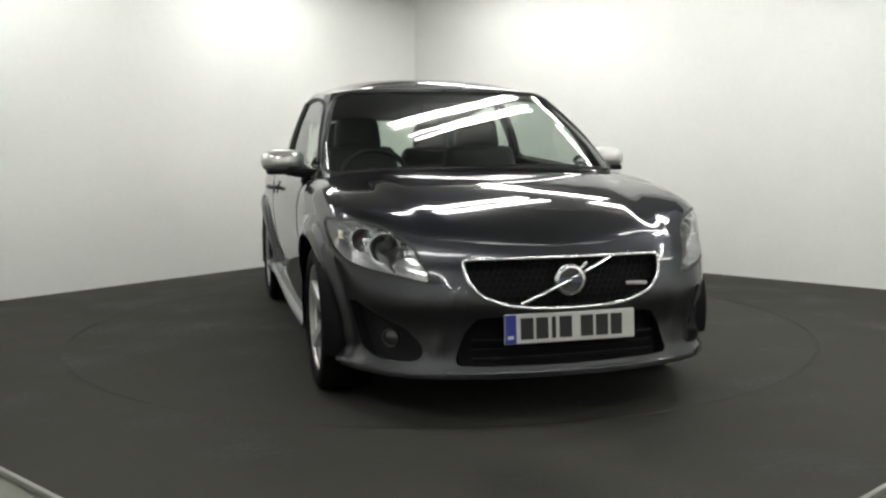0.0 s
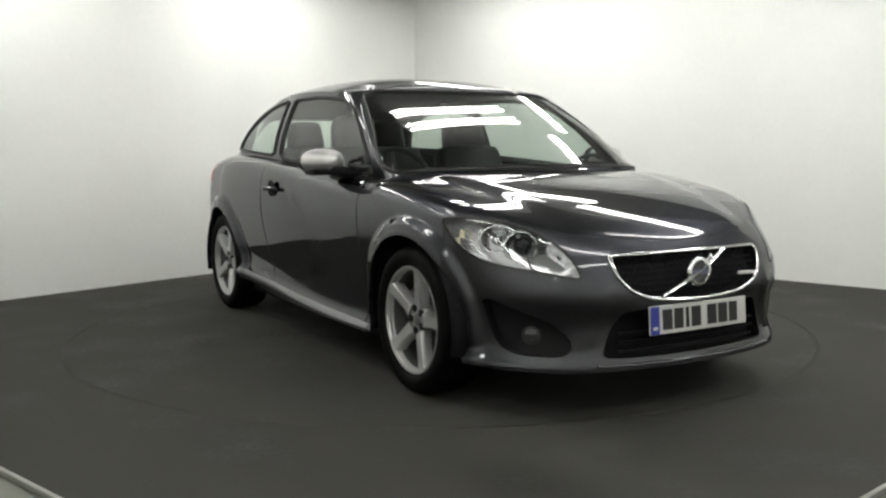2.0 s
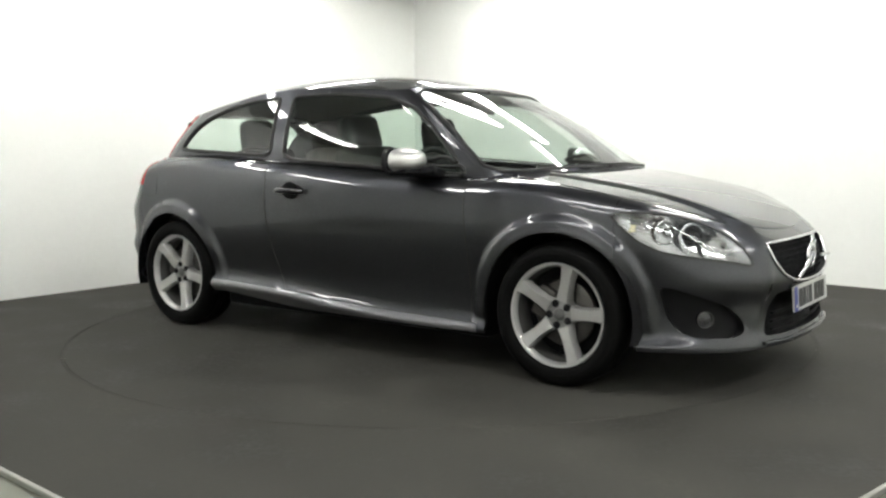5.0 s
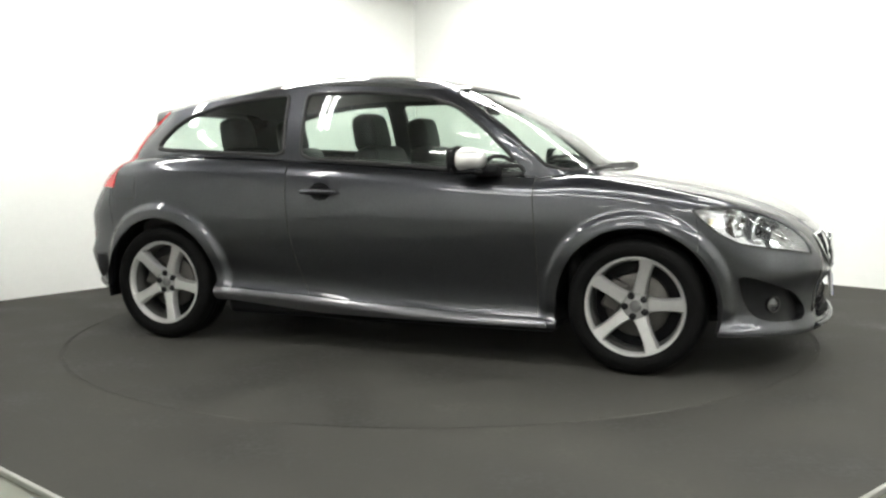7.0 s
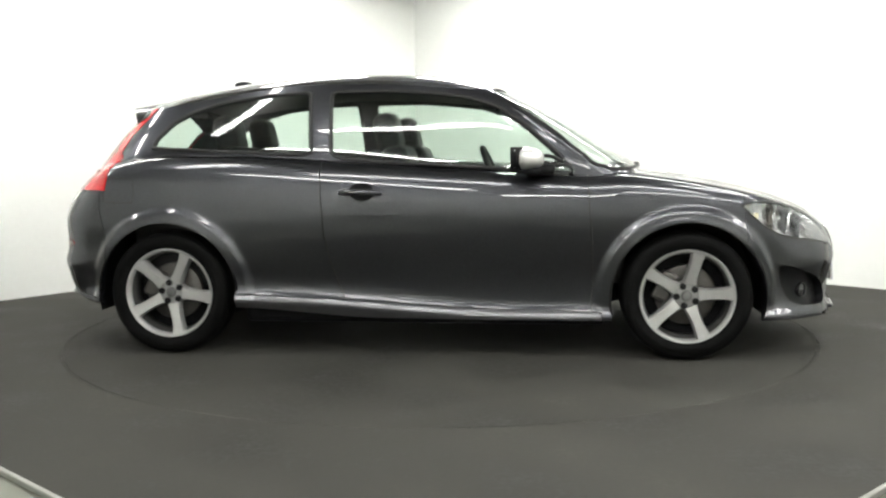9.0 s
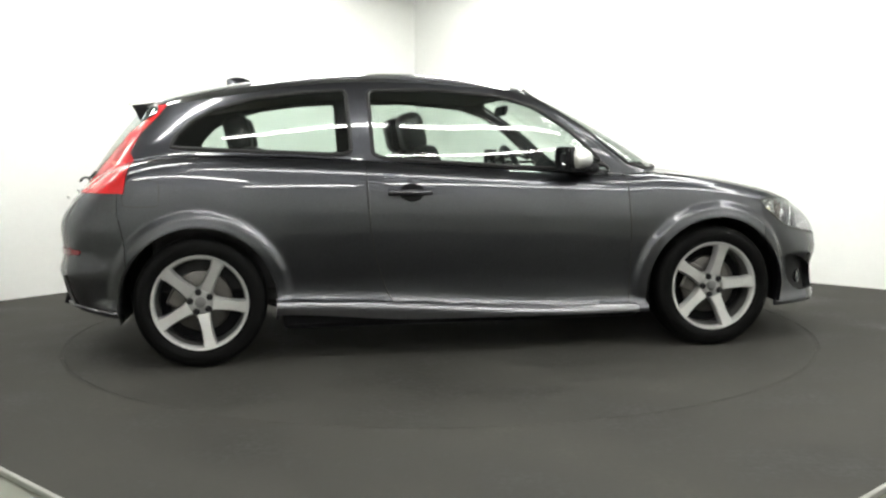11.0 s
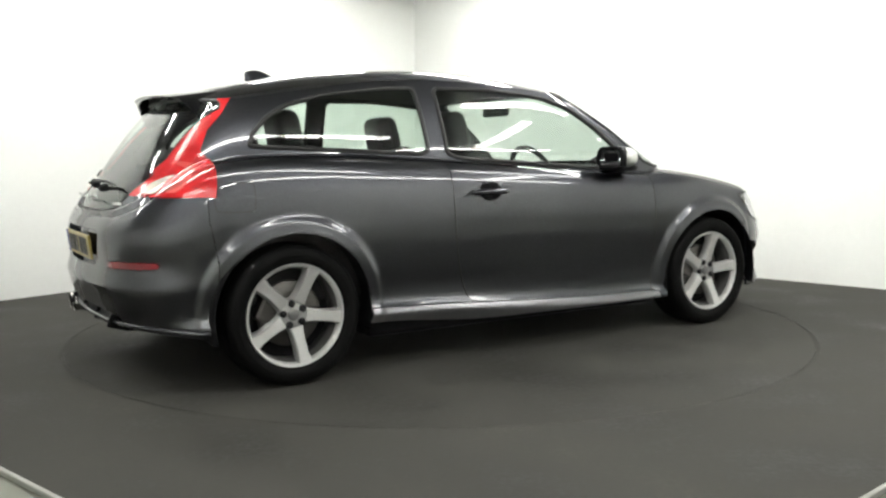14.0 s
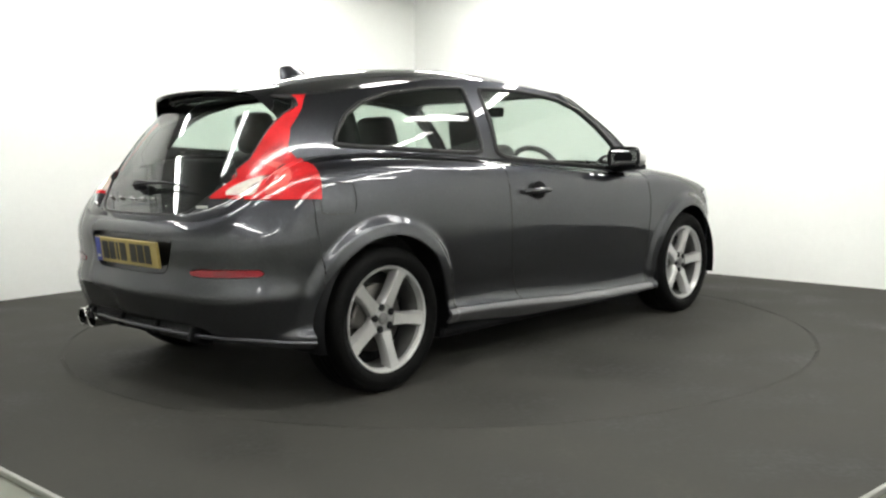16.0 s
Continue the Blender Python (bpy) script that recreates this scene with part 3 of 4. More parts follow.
def build_car():
    car = new("car")
    tagged(car, "dark grey metallic three-door hatchback, polished, parked on the turntable", "car")
    wall, hood, glass, roof = Skin(*wall_skin(), "side"), Skin(*hood_skin(), "bonnet"), Skin(*glass_skin(), "pillar"), Skin(*roof_skin(), "roof")
    shelf = Skin(*shelf_skin(), "shoulder")

    # ---- regions of the lower body ----
    front, rear = (lambda c: c[:, 0] > 1.0), (lambda c: c[:, 0] < -1.0)
    wall.mark("wing", [(.852, 0), (.852, 2), (1.60, 2), (1.595, .70), (1.62, .58), (1.62, 0)], "side", lambda c: c[:, 0] > .8)
    wall.mark("front_bumper", [(1.60, 0), (1.585, .40), (1.60, .62), (1.585, .76), (1.6, 2), (3, 2), (3, 0)], "side")
    wall.mark("rear_bumper", [(-1.66, 0), (-1.66, .60), (-1.69, .755), (-1.70, 2), (-3, 2), (-3, 0)], "side")
    wall.mark("door", DOOR, "side", lambda c: np.abs(c[:, 0]) < 1.0)
    wall.mark("sill", [(-1.0, 0), (-1.0, .322), (-.86, .314), (-.4, .294), (0, .268), (.4, .250), (.90, .241), (.95, 0)], "side")
    wall.mark("fuel_flap", FUEL, "side")
    for wx in (1.32, -1.32):
        wall.mark("arch", circle(wx, .32, .366), "side")
        wall.mark("arch", [(wx - .366, -.1), (wx + .366, -.1), (wx + .364, .33), (wx - .364, .33)], "side", lambda c: c[:, 2] < .34)
    c = wall.v[wall.f].mean(1)
    stray = (wall.tag == "side") & (c[:, 0] > -.2)
    wall.tag[stray] = np.where(c[stray][:, 2] < .36, "sill", "wing")
    for s in (wall, hood):
        s.mark("head_lamp", HEAD_LAMP, "end", lambda c: c[:, 0] > 1.4)
    wall.mark("grille", GRILLE, "end", front)
    wall.mark("intake", INTAKE, "end", front)
    wall.mark("fog_bay", FOG, "end", lambda c: c[:, 0] > 1.5)
    wall.mark("plate_bay", PLATE_BAY, "end", rear)
    wall.mark("rear_valance", VALANCE, "end", lambda c: c[:, 0] < -1.7)
    wall.mark("rear_reflector", REFLECTOR_REAR, "end", lambda c: c[:, 0] < -1.7)
    for s in (wall, glass, shelf):
        before = s.tag.copy()
        s.mark("rear_part", TAIL_INNER, "end", lambda c: c[:, 0] < -1.4)
        s.mark("tail_lamp", TAIL_OUTER, "side", None, ["rear_part"])
        s.tag = np.where(s.tag == "rear_part", before, s.tag)
    shelf.mark("door_top", DOOR, "side", lambda c: np.abs(c[:, 0]) < 1.0)
    shelf.tag[(shelf.tag == "shoulder") & (shelf.v[shelf.f].mean(1)[:, 0] > .5)] = "wing_top"
    for s in (glass, shelf, wall):
        for name, outline in LAMP_LENSES:
            s.mark(name, outline, "end", lambda c: c[:, 0] < -1.4, ["tail_lamp"])
    # ---- regions of the upper body ----
    flank = lambda c: (c[:, 1] > .40) & (c[:, 0] < .86)
    glass.mark("door_glass", DOOR_GLASS, "side", flank)
    glass.mark("quarter_glass", QUARTER_GLASS, "side", flank)
    glass.mark("screen", SCREEN_FRONT, "end", lambda c: c[:, 0] > .2)
    glass.mark("rear_screen", SCREEN_REAR, "end", lambda c: c[:, 0] < -1.5, ["pillar"])
    for s in (wall, shelf):
        s.mark("rear_screen_foot", SCREEN_REAR, "end", lambda c: c[:, 0] < -1.8, ["shoulder", "side", "rear_bumper"])

    # ---- painted panels ----
    for name, skin, tag in (("door", wall, "door"), ("front_wing", wall, "wing"), ("rear_quarter", wall, "side")):
        for ob in both_sides(name, skin, tag, PAINT, car):
            if name == "door":
                door = ob
                handle_on(door, -1 if ob.data.vertices[0].co.y < 0 else 1)
    # Dark tube added along the door gap, so that the gap reads dark.
    line = wall.loop("door")
    low = line[:, 2] < .915
    start = next(i for i in range(len(line)) if low[i] and not low[i - 1])
    line = np.roll(line, -start, 0)[:int(low.sum())] * [1, .9985, 1]
    for sg in (-1, 1):
        link("door_seal", *tube([tuple(p * [1, sg, 1]) for p in line], .0036, sides=6), SEAL, car, "thin black door seal")
    both_sides("sill", wall, "sill", TRIM_SILVER, car, "silver-grey sill trim")
    both_sides("fuel_flap", wall, "fuel_flap", PAINT, car, gap=.0035, flange=.003)
    both_sides("flap_surround", wall, "fuel_flap", SEAL, car, gap=-.006, flange=0, shift=-.0022)
    link("front_bumper", *wall.take("front_bumper", gap=.0004), PAINT, car)
    link("rear_bumper", *wall.take("rear_bumper"), PAINT, car)
    link("bonnet", *hood.take("bonnet", gap=.0002), PAINT, car)
    link("roof", *roof.take("roof", gap=0), PAINT, car)
    mid = glass.v[glass.f].mean(1)[:, 0]
    for name, a, b in (("a_pillar", -.03, 9), ("b_pillar", -.85, -.03), ("c_pillar", -9, -.85)):
        glass.tag[(glass.tag == "pillar") & (mid > a) & (mid <= b)] = name
        both_sides(name, glass, name, PAINT, car, gap=0, flange=.02)

    # ---- glass and its black seals ----
    for tag, name in (("door_glass", "door_window"), ("quarter_glass", "quarter_window")):
        line = smooth_line(glass.loop(tag))
        seal = tube(line, .011, True, 6)
        for k, ob in enumerate(both_sides(name, glass, tag, WINDOW, car, "tinted side window", gap=0, flange=.004, shift=-.003)):
            link("window_seal", *(mirrored(*seal) if k == 0 else seal), SEAL, ob, "black rubber seal")
    scr = link("windscreen", *glass.take("screen", gap=0, flange=.004, shift=-.002), SCREEN, car, "clear windscreen")
    half = open_half(glass.loop("screen"))
    for s in (1, -1):
        link("screen_seal", *tube(half * [1, s, 1], .009, False, 6), SEAL, scr)
    rs = link("rear_window", *glass.take("rear_screen", gap=0, flange=.004, shift=-.001), WINDOW, car, "dark tinted glass tailgate window")
    half = open_half(glass.loop("rear_screen"))
    for s in (1, -1):
        link("screen_seal", *tube(half * [1, s, 1], .006, False, 6), SEAL, rs)
    # gloss black foot of the glass hatch
    link("hatch_foot", *joined([k.take("rear_screen_foot", gap=0) for k in (wall, shelf) if (k.tag == "rear_screen_foot").any()]), GLOSS_BLACK, car)
    for name, tag in (("shoulder", "shoulder"), ("door_shoulder", "door_top"), ("wing_shoulder", "wing_top")):
        both_sides(name, shelf, tag, PAINT, car, gap=0, flange=.008)

    # ---- front ----
    vs, fs = wall.take("grille", shift=-.05, gap=0, flange=-.05)
    grille = link("grille", vs, fs, PLASTIC, car, "black honeycomb grille in a chrome frame")
    half = wall.loop("grille")
    half = half[half[:, 1] > 1e-3]
    full = np.concatenate([half, (half * [1, -1, 1])])
    ang = np.arctan2(full[:, 2] - .56, full[:, 1])
    full = smooth_line(full[np.argsort(ang)], 1)
    link("grille_frame", *tube(full + [.004, 0, 0], .0068, True, 8), CHROME, grille, "chrome surround")
    # honeycomb: short ribs in three directions
    gv = wall.v[np.unique(wall.f[wall.tag == "grille"])]

    def gx(y, z):
        return gv[((gv[:, 1] - abs(y)) ** 2 + (gv[:, 2] - z) ** 2).argmin(), 0] + .004
    vs, fs = [], []
    for r in range(8):
        for k in range(-18, 19):
            cy, cz = k * .024 + (r % 2) * .012, .462 + r * .0225
            for a in (90, 210, 330):
                ey, ez = cy + .0138 * math.cos(radians(a)), cz + .0138 * math.sin(radians(a))
                mids = np.array([[(cy + ey) / 2, (cz + ez) / 2]])
                if not inside(GRILLE, np.abs([[ey, 0]]) * [1, 0] + [[0, ez]])[0] or not inside(GRILLE, np.array([[abs(cy), cz]]))[0]:
                    continue
                b = len(vs)
                v2, f2 = tube([(gx(cy, cz) - .022, cy, cz), (gx(ey, ez) - .022, ey, ez)], .0028, sides=4)
                vs += v2
                fs += [tuple(i + b for i in f) for f in f2]
    tagged(link("mesh_insert", vs, fs, PLASTIC, grille, "black honeycomb mesh", False), kind="stuff")
    pts = [(gx(y, z) + .000, y, z) for y, z in zip(np.linspace(-.185, .175, 16), np.linspace(.476, .634, 16))]
    pts = [tuple(p) for p in np.array([np.polyval(np.polyfit([q[1] for q in pts], [q[0] for q in pts], 2), y) for _, y, _ in pts])[:, None] * [1, 0, 0] + np.array(pts) * [0, 1, 1]]
    link("diagonal_bar", *tube(pts, .010, sides=6, flat=.9), CHROME, grille, "chrome diagonal bar")
    prof = [(.043, -.004), (.053, -.006), (.059, 0), (.055, .008), (.046, .009), (.042, .003)]
    vs, fs = lathe(prof, 48, (0, 0, 0), True)
    put = lambda vs: [(2.160 + y, x, z + .558) for x, y, z in vs]
    badge = link("badge", put(vs), fs, CHROME, grille, "round chrome badge with a blue band")
    vs, fs = lathe([(0, -.002), (.043, -.003)], 40)
    link("badge_plate", put(vs), fs, LAMP_DARK, badge)
    part("badge_band", solid((2.163, 0, .558), (.008, .090, .020), .002), BADGE_BLUE, badge, "blue band")
    vs, fs = tube([(2.158, .043, .598), (2.158, .064, .619)], .008)
    link("badge_arrow", vs, fs, CHROME, badge)
    part("small_badge", solid((gx(.262, .535) + .008, .262, .535), (.008, .075, .014), .003, (0, 0, -14)), SATIN, grille, "small silver badge")
    vs, fs = wall.take("intake", shift=-.05, gap=0, flange=-.052)
    intake = link("lower_intake", vs, fs, PLASTIC, car, "black lower air intake")
    for k in range(3):
        zz = .268 + k * .035
        pts = [(2.135 - .25 * abs(y) ** 2, y, zz) for y in np.linspace(-.35, .35, 15)]
        link("intake_slat", *tube(pts, .006, sides=6), PLASTIC, intake)
    # bright lip under the nose
    us = np.linspace(.0, .085, 24)
    lip = wall_point(us, np.full_like(us, .03))
    pts = [tuple(p + [.006, 0, .004]) for p in lip[::-1]] + [tuple((p + [.006, 0, .004]) * [1, -1, 1]) for p in lip[1:]]
    link("front_lip", *tube(pts, .012, sides=8, flat=.7), PAINT, car, "thin painted lip under the bumper")
    for side in ("right", "left"):
        sg = -1 if side == "right" else 1
        bay = link("fog_lamp_bay", *wall.take("fog_bay", side, gap=0, shift=-.040, flange=-.042), BAY, car, "dark fog lamp recess")
        vs, fs = lathe([(0, .004), (.022, .003), (.030, .0), (.031, .006), (.036, .006), (.037, -.004), (.035, -.03)], 32)
        turn = Matrix.Translation((1.912, sg * .603, .330)) @ Matrix.Rotation(radians(sg * 45 - 90), 4, "Z")
        link("fog_lamp", [turn @ Vector((x, y, z)) for x, y, z in vs], fs, FOG_GLASS, bay, "round dark fog lamp")
    number_plate(car, 2.164, .385, True)
    head_lamps(car, wall, hood)

    # ---- rear ----
    tail_lamps(car, (wall, glass, roof, shelf))
    link("plate_bay", *wall.take("plate_bay", shift=-.030, gap=0, flange=-.030), PAINT, car)
    number_plate(car, -2.062, .622, False)
    both_sides("rear_reflector", wall, "rear_reflector", RED_DARK, car, "red reflector", shift=.003)
    link("rear_valance", *wall.take("rear_valance", shift=-.028, gap=0, flange=-.028), PLASTIC, car, "black valance under the rear bumper")
    for side in ("right", "left"):
        link("flap_gap", *wall.ring("fuel_flap", side, FUEL, "side", -.003, .004, .001), SEAL, car, "dark gap round the fuel flap")
    spoiler(car)
    rear_details(car)
    # ---- sides ----
    for sg in (-1, 1):
        door_mirror(car, sg)
        for wx in (1.32, -1.32):
            wheel(car, wx, sg)
    # dark wells and underbody
    for wx in (1.32, -1.32):
        for sg in (-1, 1):
            n = 28
            vs, fs = [], []
            for i in range(n + 1):
                a = math.pi * (i / n * 1.16 - .08)
                for r, y in ((.372, sg * .822), (.385, sg * .80), (.385, sg * .45), (.0, sg * .45)):
                    vs.append((wx + r * math.cos(a), y, .32 + r * math.sin(a)))
            for i in range(n):
                for k in range(3):
                    fs.append((i * 4 + k, i * 4 + 4 + k, i * 4 + 5 + k, i * 4 + 1 + k))
            link("wheel_arch_liner", vs, fs, PLASTIC, car, "black wheel arch liner")
    part("underbody", solid((0, 0, .245), (1.86, 1.50, .17), .03), PLASTIC, car, "black underbody")
    part("underbody", solid((1.80, 0, .25), (.42, 1.05, .07), .03), PLASTIC, car)
    part("underbody", solid((1.3, 0, .34), (.9, .84, .2), .03), PLASTIC, car)
    part("underbody", solid((-1.45, 0, .36), (.98, .86, .16), .03), PLASTIC, car)
    interior(car)
    car.scale = (1, 1.045, 1)
    # shark fin aerial
    vs, fs = [], []
    for i in range(13):
        t = i / 12
        x, h, w = -1.05 - .17 * t, .055 * math.sin(math.pi * min(t * .62 + .02, 1)) ** 1.2, .030 * (1 - (2 * t - 1) ** 2) ** .5 + .003
        z = float(ROOF_Z(x)) - .006
        vs += [(x, -w, z), (x - .012 * 0, -w * .45, z + h * .7), (x, 0, z + h), (x, w * .45, z + h * .7), (x, w, z)]
    for i in range(12):
        for k in range(4):
            fs.append((i * 5 + k, i * 5 + k + 1, i * 5 + 6 + k, i * 5 + 5 + k))
    fs.append((60, 61, 62, 63, 64))
    link("roof_aerial", vs, fs, PAINT, car, "dark grey shark fin aerial")
    return car


def handle_on(door, sg):
    """A pull handle over a flat dark disc, coloured for the shade of its scoop."""
    y = sg * .838
    vs, fs = [], []
    for i in range(9):
        for j in range(13):
            a, r = 2 * math.pi * j / 12, i / 8
            vs.append((-.285 + .062 * r * math.cos(a), sg * .8365, .840 + .047 * r * math.sin(a)))
    for i in range(8):
        for j in range(12):
            fs.append((i * 13 + j, i * 13 + j + 1, i * 13 + 14 + j, i * 13 + 13 + j))
    link("handle_shade", vs, fs, PLASTIC, door, "flat dark disc standing in for the scoop's shade")
    pts = [(-.395 + .205 * t, sg * (.838 + .030 * math.sin(math.pi * t) ** .6), .838 + .004 * math.sin(math.pi * t)) for t in np.linspace(0, 1, 15)]
    link("door_handle", *tube(pts, lambda t: .012 + .004 * math.sin(math.pi * t), sides=10, flat=.95), PAINT, door)


def door_mirror(car, sg):
    """A silver-capped door mirror on a black foot."""
    base = part("door_mirror", solid((.600, sg * .765, .938), (.13, .16, .05), .018, (sg * 10, 0, -sg * 12), 1, 3), PLASTIC, car, "door mirror with a satin silver cap", True)
    bm = bmesh.new()
    bmesh.ops.create_uvsphere(bm, u_segments=32, v_segments=20, radius=1)
    for v in bm.verts:
        x, y, z = v.co
        p = 2.6
        k = (abs(x) ** p + abs(y) ** p + abs(z) ** p) ** (-1 / p)
        x, y, z = x * k, y * k, z * k
        back = x < 0
        x = x * (.045 if back else .090)
        w = 1 - .18 * max(x, 0) / .090
        v.co = Vector((.532 + x, sg * (.858 + y * .106 * w), .998 + z * .060 * w))
    part("mirror_cap", bm, SATIN, base, "satin silver cap", True)
    rim = solid((.490, sg * .858, .999), (.03, .186, .116), .045, (0, 0, 0), .95, 3)
    part("mirror_rim", rim, PLASTIC, base, "", True)
    part("mirror_glass", solid((.4795, sg * .858, .999), (.004, .160, .090), .0015, (0, 0, sg * 0)), MIRROR, base, "mirror glass")
    lo = solid((.545, sg * .852, .944), (.12, .165, .028), .012, (0, 0, 0), 1, 3)
    part("mirror_foot", lo, PLASTIC, base, "", True)


def head_lamps(car, wall, hood):
    for side in ("right", "left"):
        sg = -1 if side == "right" else 1
        pieces = [s.take("head_lamp", side, gap=.001, flange=.004, shift=.001) for s in (wall, hood) if (s.tag == "head_lamp").any()]
        vs, fs = [], []
        for v2, f2 in pieces:
            b = len(vs)
            vs += list(v2)
            fs += [tuple(i + b for i in f) for f in f2]
        lens = link("head_lamp", vs, fs, LENS, car, "clear headlamp with two round lenses and an amber corner")
        lens.visible_shadow = False
        vs, fs = [], []
        for s in (wall, hood):
            if not (s.tag == "head_lamp").any():
                continue
            v2, f2 = s.take("head_lamp", side, gap=.004, shift=-.065, flange=-.06)
            b = len(vs)
            vs += list(v2)
            fs += [tuple(i + b for i in f) for f in f2]
        link("lamp_housing", vs, fs, HOUSING, lens, "silver-grey reflector housing")

        def bowl(x, y, z, r, mat, name, label, deep=.03):
            vs, fs = lathe([(r * .25, -deep), (r * .7, -deep * .8), (r * .92, -deep * .2), (r, .006), (r * 1.10, .008), (r * 1.14, -.01)], 36)
            m = Matrix.Translation((x, sg * y, z)) @ Matrix.Rotation(radians(sg * 30 - 90), 4, "Z")
            link(name, [m @ Vector(p) for p in vs], fs, mat, lens, label)
        def hoop(x, y, z, r, w, name, label):
            prof = [(r + w * math.cos(k), w * math.sin(k)) for k in np.linspace(0, 2 * math.pi, 9)[:-1]]
            vs, fs = lathe(prof, 40, (0, 0, 0), True)
            m = Matrix.Translation((x, sg * y, z)) @ Matrix.Rotation(radians(sg * 30 - 90), 4, "Z")
            link(name, [m @ Vector(p) for p in vs], fs, CHROME, lens, label)
        bowl(1.833, .602, .667, .055, LAMP_DARK, "main_bowl", "dark lamp bowl")
        hoop(1.850, .610, .667, .060, .006, "main_ring", "bright ring round the lens")
        bowl(1.752, .668, .692, .046, LAMP_BROWN, "dip_bowl", "smoky brown lamp bowl")
        hoop(1.762, .674, .692, .050, .005, "dip_ring", "bright ring round the bowl")
        bowl(1.915, .552, .624, .054, LAMP_DARK, "side_bowl", "dark lamp bowl")
        for x, y, z, r in ((1.845, .597, .668, .036), (1.765, .660, .690, .020)):
            bm = bmesh.new()
            bmesh.ops.create_uvsphere(bm, u_segments=20, v_segments=12, radius=r)
            bmesh.ops.translate(bm, vec=(x, sg * y, z), verts=bm.verts)
            part("bulb_lens", bm, CHROME if r < .03 else GLOSS_BLACK, lens, "round lens", True)
        # ribbed corner reflector with the indicator behind it
        for k in range(4):
            part("reflector_rib", solid((1.672 - .004 * k, sg * (.722 + .003 * k), .690 + .018 * k), (.075, .020, .007), .003, (0, 6, sg * -32)), REFLECTOR, lens, "bright reflector rib")
        part("indicator", solid((1.648, sg * .742, .712), (.022, .012, .034), .005, (0, 10, sg * -30), 1, 2), AMBER, lens, "amber indicator", True)
        # black seal round the lamp
        link("lamp_seal", *joined([k.ring("head_lamp", side, HEAD_LAMP, "end") for k in (wall, hood) if (k.tag == "head_lamp").any()]), SEAL, lens, "thin black seal")


def tail_lamps(car, skins):
    for side in ("right", "left"):
        def of(tag, shift):
            return joined([k.take(tag, side, gap=0, flange=.008, shift=shift) for k in skins if (k.tag == tag).any()])
        lamp = link("tail_lamp", *of("tail_lamp", .004), TAIL_RED, car, "tall red tail lamp climbing the pillar")
        for tag in ("tail_lamp", "reverse_lens", "pale_lens"):
            link("lamp_back", *joined([k.take(tag, side, gap=0, flange=0, shift=-.016) for k in skins if (k.tag == tag).any()]), CABIN, lamp, "dark lining behind the lamp")
        link("reverse_lens", *of("reverse_lens", .005), TAIL_CLEAR, lamp, "clear reversing lens")
        link("pale_lens", *of("pale_lens", .005), TAIL_PINK, lamp, "paler red lens")


def spoiler(car):
    """A roof spoiler with drooping ends."""
    n, m = 41, 14
    top, bot = [], []
    for i in range(n):
        y = -.465 + .93 * i / (n - 1)
        e = abs(y) / .465
        x0, x1 = -1.44, -1.735 + .13 * e ** 3
        droop = .105 * (max(e - .70, 0) / .30) ** 2
        for j in range(m):
            t = j / (m - 1)
            x = x0 + (x1 - x0) * t
            z = 1.352 - .042 * t - .035 * e ** 2 - droop * (.4 + .6 * t)
            th = .014 + .040 * math.sin(math.pi * min(.5 + t * .5, 1)) * (1 - .3 * e)
            top.append((x, y, z + .006))
            bot.append((x + .01 * t, y, z - th * (1 - .72 * t)))
    vs = top + bot
    k = n * m
    fs = []
    for i in range(n - 1):
        for j in range(m - 1):
            a = i * m + j
            fs += [(a, a + 1, a + m + 1, a + m), (k + a, k + a + m, k + a + m + 1, k + a + 1)]
        fs.append((i * m + m - 1, k + i * m + m - 1, k + i * m + 2 * m - 1, i * m + 2 * m - 1))
    for i in (0, n - 1):
        for j in range(m - 1):
            a = i * m + j
            fs.append((a, k + a, k + a + 1, a + 1) if i == 0 else (a, a + 1, k + a + 1, k + a))
    wing = link("roof_spoiler", vs, fs, GLOSS_BLACK, car, "dark roof spoiler over the tailgate glass")
    wing.data.set_sharp_from_angle(angle=radians(50))


